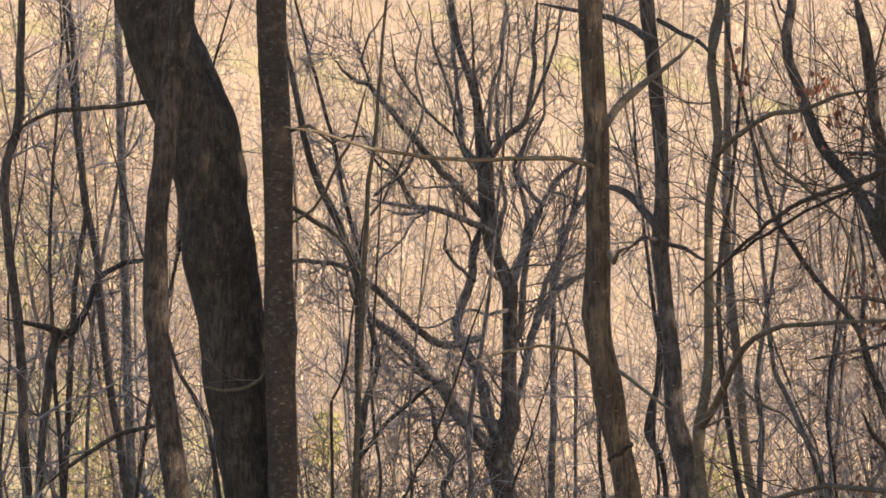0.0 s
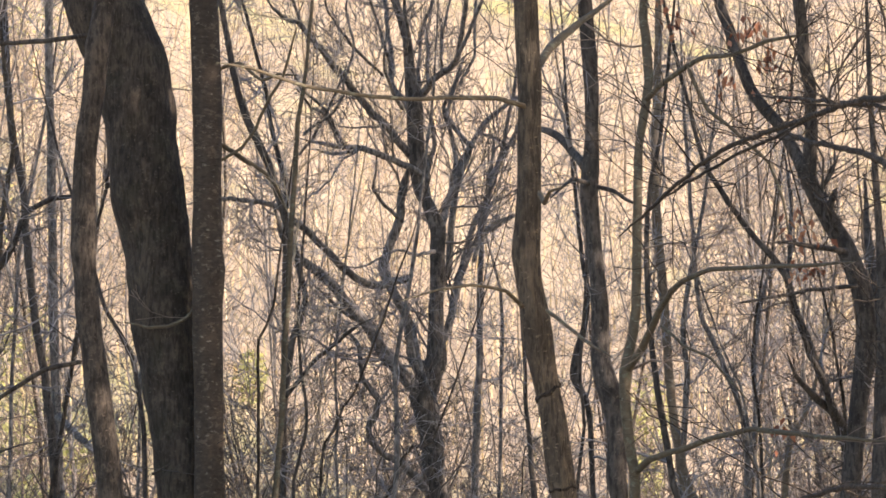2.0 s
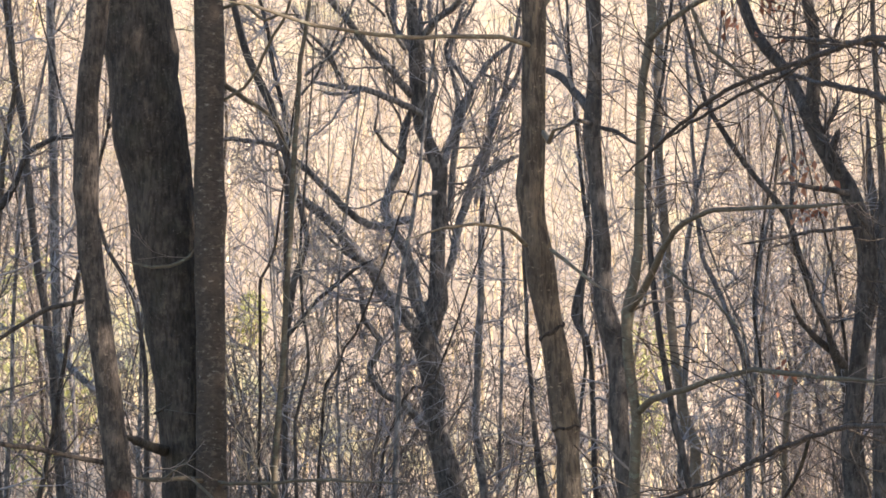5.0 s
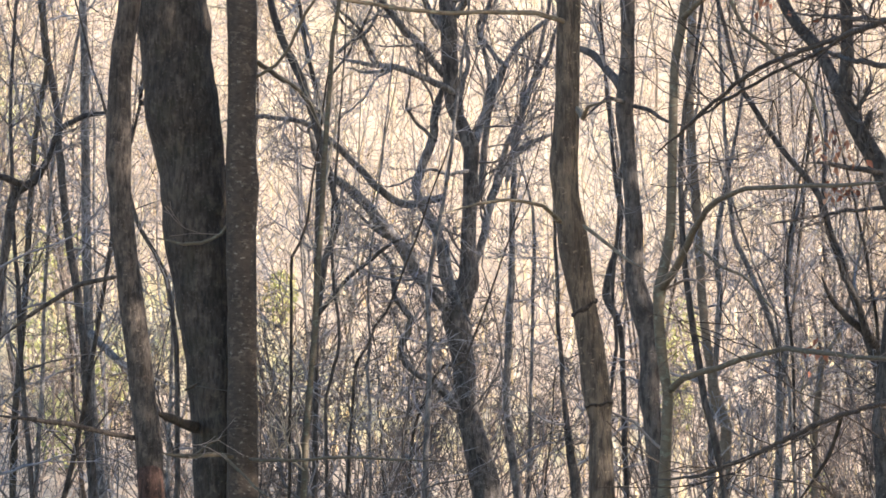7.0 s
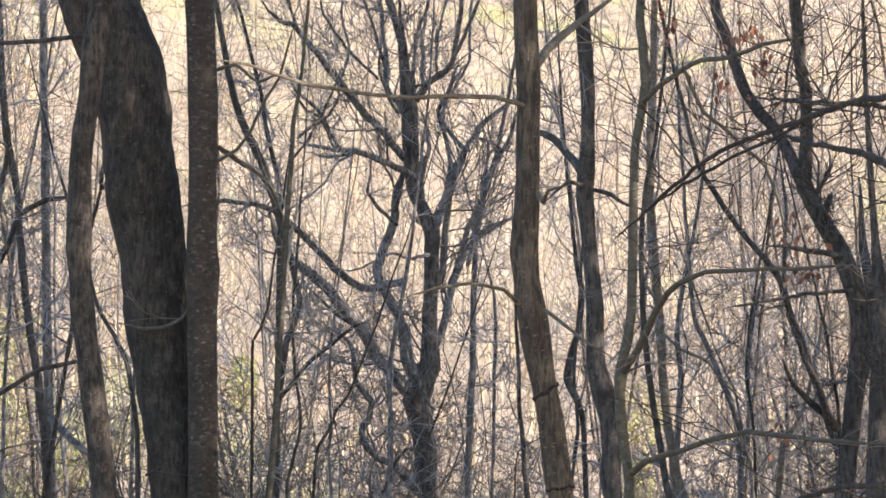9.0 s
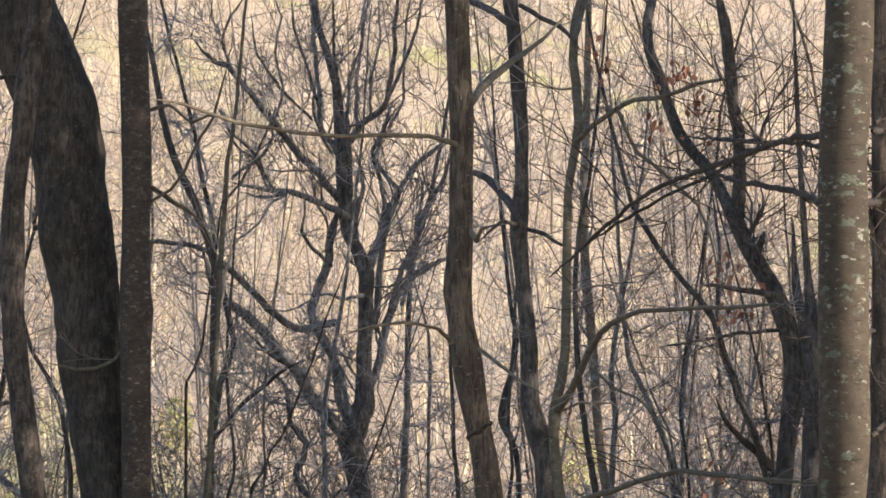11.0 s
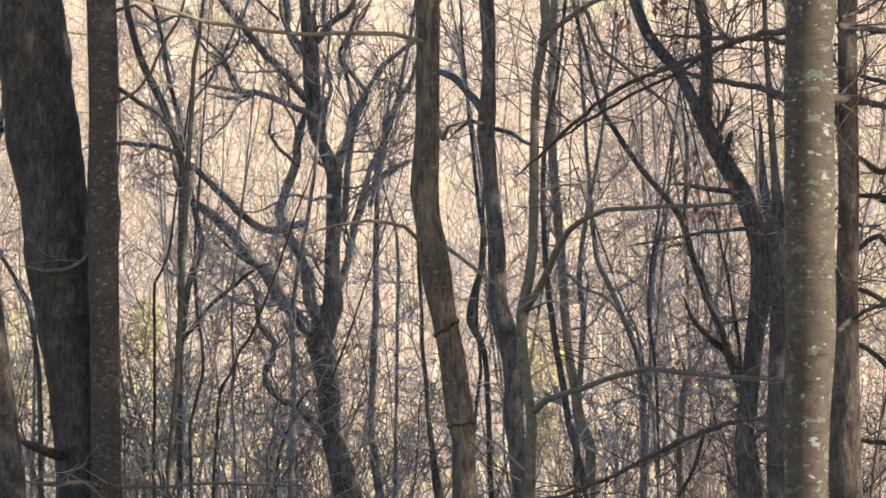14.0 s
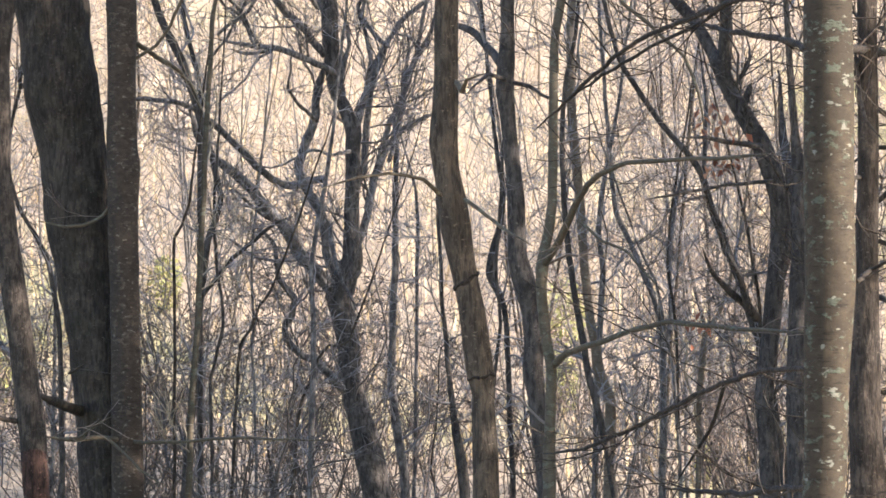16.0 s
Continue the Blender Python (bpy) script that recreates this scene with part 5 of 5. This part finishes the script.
torn_bark(torn_maple, [(-1.795, 15.996, 1.06, 0.067), (-1.806, 15.990, 1.20, 0.071), (-1.813, 15.987, 1.29, 0.069), (-1.826, 15.999, 1.372, 0.055)])
ring_scar(bulged_oak, (0.387, 10.500, 1.653), 0.047, 0.008, 0.0055)
ring_scar(bulged_oak, (0.334, 10.500, 1.992), 0.039, 0.026, 0.008)
dead_leaves(leaning_oak, [(1.21, 16.90, 4.49), (1.25, 16.90, 4.40), (1.65, 16.90, 4.35), (1.67, 16.90, 4.32), (1.78, 16.90, 4.19), (1.78, 16.90, 4.10), (1.54, 16.90, 4.04), (1.85, 16.90, 4.05), (1.90, 16.60, 3.14), (1.98, 16.60, 3.16), (2.02, 16.60, 2.97), (1.91, 16.60, 2.92), (1.83, 16.60, 2.01)], 9, 0.05)


# ---- slender trees and shrubs of the thicket ----
def slender_tree(height, lean, bark, twigs, density, bow=0.05, thick=0.026):
    """A young tree drawn up thin among its neighbours: a nearly straight stem with a slight knee at each branch."""
    top = thing("young_tree", (0, 0, 0), "slender bare young tree with thin grey-brown twigs", "tree", "young trees of the wood")
    knots = 24
    u = np.linspace(0, 1, knots)
    hop = height / (knots - 1)
    tilt = np.array(lean) / height + rng.normal(0, bow * 0.5, 2)
    path = np.zeros((knots, 3))
    slope = tilt.copy()
    for i in range(1, knots):
        slope = tilt + (slope - tilt) * 0.72 + rng.normal(0, bow, 2)
        path[i] = path[i - 1] + np.array((slope[0], slope[1], 1.0)) * hop
    radii = (0.006 + thick * (1 - u) ** 0.85) * height / 9 * rng.uniform(0.92, 1.09, knots)
    radii[0] *= 1.3
    shape, fine = Shape(), Shape()
    shape.tube(path, radii, 7)
    part("trunk", shape, bark, top)
    side = rng.uniform(0, 2 * math.pi)
    for i in range(3, knots - 1):
        for k in range(1 + (rng.random() < 0.45)):
            side += 2.4 + rng.normal(0, 0.6)
            reach = (1 - 0.75 * u[i]) * rng.uniform(0.5, 1.5) * height / 9
            steep = rng.uniform(0.5, 1.5)
            way = np.array((math.cos(side), math.sin(side), steep))
            way /= np.linalg.norm(way)
            r = max(radii[i] * rng.uniform(0.28, 0.5), 0.005)
            runs = int(max(4, reach / 0.16))
            limb = np.empty((runs, 3))
            limb[0] = path[i]
            for j in range(1, runs):
                way = way + rng.normal(0, 0.13, 3) + (0, 0, 0.03)
                way /= np.linalg.norm(way)
                limb[j] = limb[j - 1] + way * reach / (runs - 1)
            lr = np.linspace(r, max(r * 0.3, FINE), runs)
            fine.tube(limb, lr, 4)
            twigs_along(fine, limb, lr, density, 0.6)
    tip = path[len(path) // 3 :]
    twigs_along(fine, tip, radii[len(path) // 3 :], density * 0.5, 0.6)
    tagged(part("crown", fine, twigs, top, "bare crown of fine twigs"), kind="stuff")
    return top


def shrub(stems, height, twigs, density):
    """A many-stemmed leafless shrub."""
    top = thing("shrub", (0, 0, 0), "leafless many-stemmed shrub of the understorey", "shrub", "shrubs of the understorey")
    fine = Shape()
    for k in range(stems):
        a, r0 = rng.uniform(0, 2 * math.pi), rng.uniform(0.02, 0.25)
        lean = rng.uniform(0.08, 0.55) * height
        h = height * rng.uniform(0.6, 1.1)
        foot = np.array((math.cos(a) * r0, math.sin(a) * r0, -0.05))
        tip = foot + np.array((math.cos(a) * lean, math.sin(a) * lean, h))
        r = rng.uniform(0.008, 0.016)
        bends = []
        for u in (0.0, 0.2, 0.4, 0.6, 0.8, 1.0):
            p = foot + (tip - foot) * np.array((u**1.5, u**1.5, u)) + (rng.normal(0, 0.10, 3) if u else 0)
            bends.append((*p, r * (1 - 0.72 * u)))
        path, radii = smooth_path(bends, 0.15)
        path = path + np.array([noise.noise_vector(Vector(p) * 5.0 + Vector((k * 9, 0, 0))) for p in path]) * 0.03
        shape = Shape()
        shape.tube(path, radii, 4)
        part("stem", shape, twigs, top)
        twigs_along(fine, path[2:], radii[2:], density, 0.26, lift=0.04, kink=0.34)
    tagged(part("spray", fine, twigs, top, "tangle of fine bare twigs"), kind="stuff")
    return top


def scatter(kinds, count, near, far, span, scales=(0.8, 1.2), seed=1, fresh=True):
    """Copies of the kinds over a wedge of ground that widens with distance; the first copy of each kind is itself."""
    pick = np.random.default_rng(seed)
    for i in range(count):
        y = near + (far - near) * pick.random() ** 0.9
        x = pick.uniform(*span) * y
        size, turn = pick.uniform(*scales), pick.uniform(0, 360)
        m = pose(x, y, float(ground_height(x, y)) - 0.03, pick.normal(0, 2), pick.normal(0, 2), turn)
        kind = kinds[i % len(kinds)]
        ob = kind if fresh and i < len(kinds) else copy_thing(kind, m)
        ob.matrix_basis = m
        ob.scale = (size, size, size)


WEDGE = (-0.235, 0.245)
saplings = [slender_tree(7.5, (0.6, 0.1), BARK_GREY, TWIGS_GREY, 2.8), slender_tree(9, (-0.9, 0.2), BARK_BLACK, TWIGS_GREY, 2.6), slender_tree(8, (1.1, -0.3), BARK_BROWN, TWIGS_BROWN, 2.8), slender_tree(6.5, (-0.6, -0.2), BARK_OLIVE, TWIGS_GREY, 3.0), slender_tree(9, (0.5, 0.4), BARK_GREY, TWIGS_PALE, 2.4)]
scatter(saplings, 20, 26, 46, WEDGE, scales=(0.6, 1.0), seed=3)
thin_trees = [slender_tree(7, (0.5, 0.1), BARK_GREY, TWIGS_GREY, 3.2), slender_tree(7.5, (-0.7, 0.3), BARK_BLACK, TWIGS_GREY, 3.2), slender_tree(6.5, (0.3, -0.3), BARK_UMBER, TWIGS_BROWN, 3.4)]
scatter(thin_trees, 6, 18, 27, (-0.235, -0.11), scales=(0.65, 0.95), seed=8)
scatter(thin_trees, 6, 18.5, 32, (0.06, 0.245), scales=(0.6, 0.95), seed=9, fresh=False)
scatter(thin_trees, 2, 18, 24, (0.2, 0.25), scales=(0.5, 0.75), seed=12, fresh=False)
twiggy = [slender_tree(6, (0.9, 0.2), BARK_UMBER, TWIGS_DARK, 5.0), slender_tree(6.5, (-1.0, -0.3), BARK_BLACK, TWIGS_DARK, 5.0)]
scatter(twiggy, 4, 19, 26, (0.115, 0.25), scales=(0.8, 1.05), seed=15)
scatter(twiggy, 7, 19.5, 30, (-0.235, -0.12), scales=(0.85, 1.1), seed=16, fresh=False)
scatter(twiggy, 4, 26, 36, (0.09, 0.25), scales=(0.9, 1.2), seed=26, fresh=False)
scatter(thin_trees, 2, 20, 27, (-0.10, 0.09), scales=(0.5, 0.7), seed=10, fresh=False)
FINE = 0.0026
misty = [slender_tree(7.5, (0.8, 0.2), BARK_GREY, TWIGS_BROWN, 5.5, 0.07, 0.014), slender_tree(8, (-0.9, -0.3), BARK_UMBER, TWIGS_GREY, 5.5, 0.07, 0.014), slender_tree(7, (0.2, 0.5), BARK_GREY, TWIGS_BROWN, 6.0, 0.07, 0.013)]
scatter(misty, 17, 25, 42, (0.06, 0.25), scales=(0.75, 1.15), seed=31)
scatter(misty, 7, 24, 34, (0.1, 0.19), scales=(1.15, 1.4), seed=35, fresh=False)
scatter(misty, 3, 27, 34, (-0.17, -0.05), scales=(1.15, 1.35), seed=36, fresh=False)
scatter(misty, 12, 25, 42, (-0.235, -0.08), scales=(0.75, 1.15), seed=32, fresh=False)
scatter(misty, 4, 30, 42, (-0.08, 0.06), scales=(0.7, 1.0), seed=33, fresh=False)
FINE = 0.004
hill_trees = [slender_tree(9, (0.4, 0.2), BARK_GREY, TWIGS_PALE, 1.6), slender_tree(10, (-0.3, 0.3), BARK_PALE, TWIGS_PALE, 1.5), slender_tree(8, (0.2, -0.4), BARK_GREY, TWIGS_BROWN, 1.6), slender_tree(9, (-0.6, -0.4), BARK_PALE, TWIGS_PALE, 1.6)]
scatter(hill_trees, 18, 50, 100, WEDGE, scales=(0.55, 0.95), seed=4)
FINE = 0.0034
shrubs = [shrub(7, 2.9, TWIGS_DARK, 4.6), shrub(6, 3.5, TWIGS_DARK, 4.6), shrub(8, 2.7, TWIGS_DARK, 4.6), shrub(6, 3.2, TWIGS_BROWN, 4.4), shrub(7, 3.8, TWIGS_DARK, 4.4), shrub(6, 3.4, TWIGS_BROWN, 4.6)]
scatter(shrubs, 70, 22.5, 36, (-0.125, 0.245), scales=(0.7, 1.05), seed=5)
scatter(shrubs, 6, 27, 36, (-0.235, -0.125), scales=(0.6, 0.9), seed=25, fresh=False)
scatter(shrubs, 7, 18.7, 22.5, (-0.12, -0.045), scales=(0.7, 0.95), seed=6, fresh=False)
scatter(shrubs, 6, 18.7, 22.5, (0.03, 0.25), scales=(0.7, 0.95), seed=7, fresh=False)


# ---- the far wood on the hillside, too dense to count ----
def far_wood():
    pick = np.random.default_rng(17)
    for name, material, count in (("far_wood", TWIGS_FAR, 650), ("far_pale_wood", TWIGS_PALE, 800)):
        shape = Shape()
        for k in range(count):
            y = 43 + 62 * pick.random() ** 1.1
            x = pick.uniform(-0.25, 0.26) * y
            h, r = pick.uniform(1.2, 4.0), pick.uniform(0.006, 0.013)
            lean = pick.normal(0, 0.42, 2) * h
            foot = np.array((x, y, float(ground_height(x, y)) - 0.05))
            u = np.array((0, 0.3, 0.6, 1.0))
            path = foot + np.c_[u[:, None] * lean + pick.normal(0, 0.16, (4, 2)), u * h]
            shape.tube(path, r * (1.2 - 0.8 * u), 3)
            for j in range(13):
                v = pick.uniform(0.2, 1.0)
                i = min(2, int(v * 3))
                at = path[i] + (path[i + 1] - path[i]) * (v * 3 - i)
                out = pick.normal(0, 1, 3) + (0, 0, 0.35)
                end = at + out / np.linalg.norm(out) * pick.uniform(0.3, 1.1)
                knee = (at + end) / 2 + pick.normal(0, 0.09, 3)
                shape.tube([at, knee, end], [r * 0.7, r * 0.6, r * 0.4], 3)
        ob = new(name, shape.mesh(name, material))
        tagged(ob, "dense bare saplings far up the sunlit hillside", "far trees", kind="stuff")


def brush():
    """Low tangled brush along the foot of the hillside."""
    pick = np.random.default_rng(23)
    shape = Shape()
    for k in range(320):
        y = 34 + 20 * pick.random()
        x = pick.uniform(-0.25, 0.26) * y
        h, r = pick.uniform(0.7, 2.1), pick.uniform(0.004, 0.009)
        foot = np.array((x, y, float(ground_height(x, y)) - 0.05))
        u = np.array((0, 0.3, 0.65, 1.0))
        path = foot + np.c_[u[:, None] * pick.normal(0, 0.35, 2) * h + pick.normal(0, 0.09, (4, 2)), u * h]
        shape.tube(path, r * (1.1 - 0.6 * u), 3)
        for j in range(7):
            at = path[1 + j % 3] + (path[j % 3] - path[1 + j % 3]) * pick.random()
            out = pick.normal(0, 1, 3) + (0, 0, 0.4)
            end = at + out / np.linalg.norm(out) * pick.uniform(0.15, 0.55)
            knee = (at + end) / 2 + pick.normal(0, 0.05, 3)
            shape.tube([at, knee, end], [r * 0.6, r * 0.5, r * 0.4], 3)
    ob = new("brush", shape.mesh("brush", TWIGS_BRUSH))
    tagged(ob, "tangled grey leafless brush at the foot of the hillside", "brush", kind="stuff")


far_wood()
brush()


def leafy_bush(place, width, height):
    """A yellow-green bush of small leaves that glows in the sun."""
    top = thing("leafy_bush", place, "sunlit yellow-green leafy bush on the hillside", "bush", "leafy bushes")
    pick = np.random.default_rng(41)
    for k in range(7):
        shape = Shape()
        a = pick.uniform(0, 2 * math.pi)
        end = np.array((math.cos(a) * width * 0.4, math.sin(a) * width * 0.4, height * pick.uniform(0.5, 0.9)))
        shape.tube([(0, 0, -0.05), end * (0.35, 0.35, 0.55), end], [0.012, 0.009, 0.004], 4)
        part("stem", shape, TWIGS_BROWN, top)
    count = 900
    p = pick.normal(0, 1, (count, 3))
    p *= (pick.random(count) ** 0.4 / np.linalg.norm(p, axis=1))[:, None]
    clump = np.sin(p[:, 0] * 7 + 1) * np.sin(p[:, 1] * 6) * np.sin(p[:, 2] * 8)
    p = p[clump > -0.25] * np.array((width / 2, width / 2, height / 2)) + (0, 0, height * 0.55)
    n = len(p)
    a, size = pick.normal(0, 1, (n, 3)), pick.uniform(0.02, 0.045, (n, 1))
    a /= np.linalg.norm(a, axis=1, keepdims=True)
    b = np.cross(a, pick.normal(0, 1, (n, 3)))
    leaves = Shape()
    k = np.arange(n)[:, None] * 4
    leaves.add(np.stack([p - a * size, p + b * size * 0.5, p + a * size, p - b * size * 0.5], 1).reshape(-1, 3), k + [0, 1, 2, 3])
    tagged(part("leafage", leaves, GREEN_LEAF, top), kind="stuff")


leafy_bush((-5.42, 37.27, 1.70), 1.18, 1.46)
leafy_bush((-4.81, 34.29, 0.93), 0.82, 1.00)
leafy_bush((-4.72, 36.89, 1.51), 0.64, 0.91)
leafy_bush((-7.53, 46.26, 4.96), 1.65, 1.88)
leafy_bush((-6.01, 41.41, 3.10), 0.93, 1.24)
leafy_bush((2.69, 41.80, 2.01), 0.73, 1.36)
leafy_bush((2.57, 39.89, 1.42), 0.50, 0.80)
leafy_bush((4.15, 36.68, 0.61), 0.36, 0.54)
leafy_bush((-8.56, 58.78, 9.26), 2.49, 3.42)
leafy_bush((-2.94, 42.43, 2.88), 0.53, 0.85)


# ---- dry grass on the hillside ----
def grass():
    pick = np.random.default_rng(11)
    count = 9000
    y = 36 + 75 * pick.random(count) ** 1.2
    x = pick.uniform(-0.26, 0.27, count) * y
    z = ground_height(x, y)
    h = pick.uniform(0.3, 1.0, count)
    w = pick.uniform(0.006, 0.016, count)
    a = pick.uniform(0, math.pi, count)
    lean = pick.normal(0, 0.18, (count, 2)) * h[:, None]
    base = np.stack([x, y, z - 0.03], -1)
    across = np.stack([np.cos(a) * w, np.sin(a) * w, 0 * a], -1)
    tip = base + np.c_[lean, h]
    mid = base + np.c_[lean * 0.35, h * 0.6]
    shape = Shape()
    k = np.arange(count)[:, None] * 5
    verts = np.stack([base - across, base + across, mid + across * 0.8, mid - across * 0.8, tip], 1).reshape(-1, 3)
    faces = np.concatenate([k + [0, 1, 2], k + [0, 2, 3], k + [3, 2, 4]])
    shape.add(verts, faces)
    ob = new("dry_grass", shape.mesh("dry_grass", GRASS))
    tagged(ob, "pale straw-coloured dry grass on the sunlit hillside", "grass", kind="stuff")


grass()


# ---- unseen evergreens, added to shade the near trunks from the low sun ----
def evergreen():
    top = thing("evergreen_tree", (0, 0, 0), "unseen dense evergreen tree added to cast evening shade", "tree", "evergreens")
    height = 20.0
    shape = Shape()
    path, radii = smooth_path([(0, 0, 0, 0.2), (0.05, 0, 8, 0.14), (0, 0.05, height, 0.02)], 0.4)
    shape.tube(path, radii, 10)
    part("trunk", shape, BARK_BROWN, top)
    sprays = Shape()
    pick = np.random.default_rng(21)
    count = 13000
    u = pick.random(count) ** 0.8
    z = 0.5 + u * (height - 0.6)
    reach = (1 - u) ** 0.75 * 2.7 + 0.12
    a = pick.uniform(0, 2 * math.pi, count)
    r = reach * pick.random(count) ** 0.5
    c = np.stack([np.cos(a) * r, np.sin(a) * r, z - 0.25 * r], -1)
    along = np.stack([np.cos(a), np.sin(a), pick.normal(-0.2, 0.3, count)], -1) * pick.uniform(0.16, 0.38, count)[:, None]
    across = np.stack([-np.sin(a), np.cos(a), pick.normal(0, 0.6, count)], -1) * pick.uniform(0.08, 0.19, count)[:, None]
    k = np.arange(count)[:, None] * 3
    sprays.add(np.stack([c - across, c + across, c + along], 1).reshape(-1, 3), k + [0, 1, 2])
    tagged(part("crown", sprays, NEEDLES, top, "dense dark needle sprays"), kind="stuff")
    return top


first = evergreen()
# All stand out of view to the right; the last three darken the hillside's foot.
for i, (x, y, s, turn) in enumerate([(10.6, 8.1, 1.0, 0), (11.0, 11.4, 1.0, 70), (10.8, 15.3, 0.85, 140), (10.6, 18.5, 0.84, 250), (15.4, 36.9, 0.30, 110), (15.8, 38.2, 0.27, 200), (13.2, 35.9, 0.24, 20)]):
    m = pose(x, y, float(ground_height(x, y)), 0, 0, turn)
    ob = first if i == 0 else copy_thing(first, m)
    ob.matrix_basis = m
    ob.scale = (s, s, s)
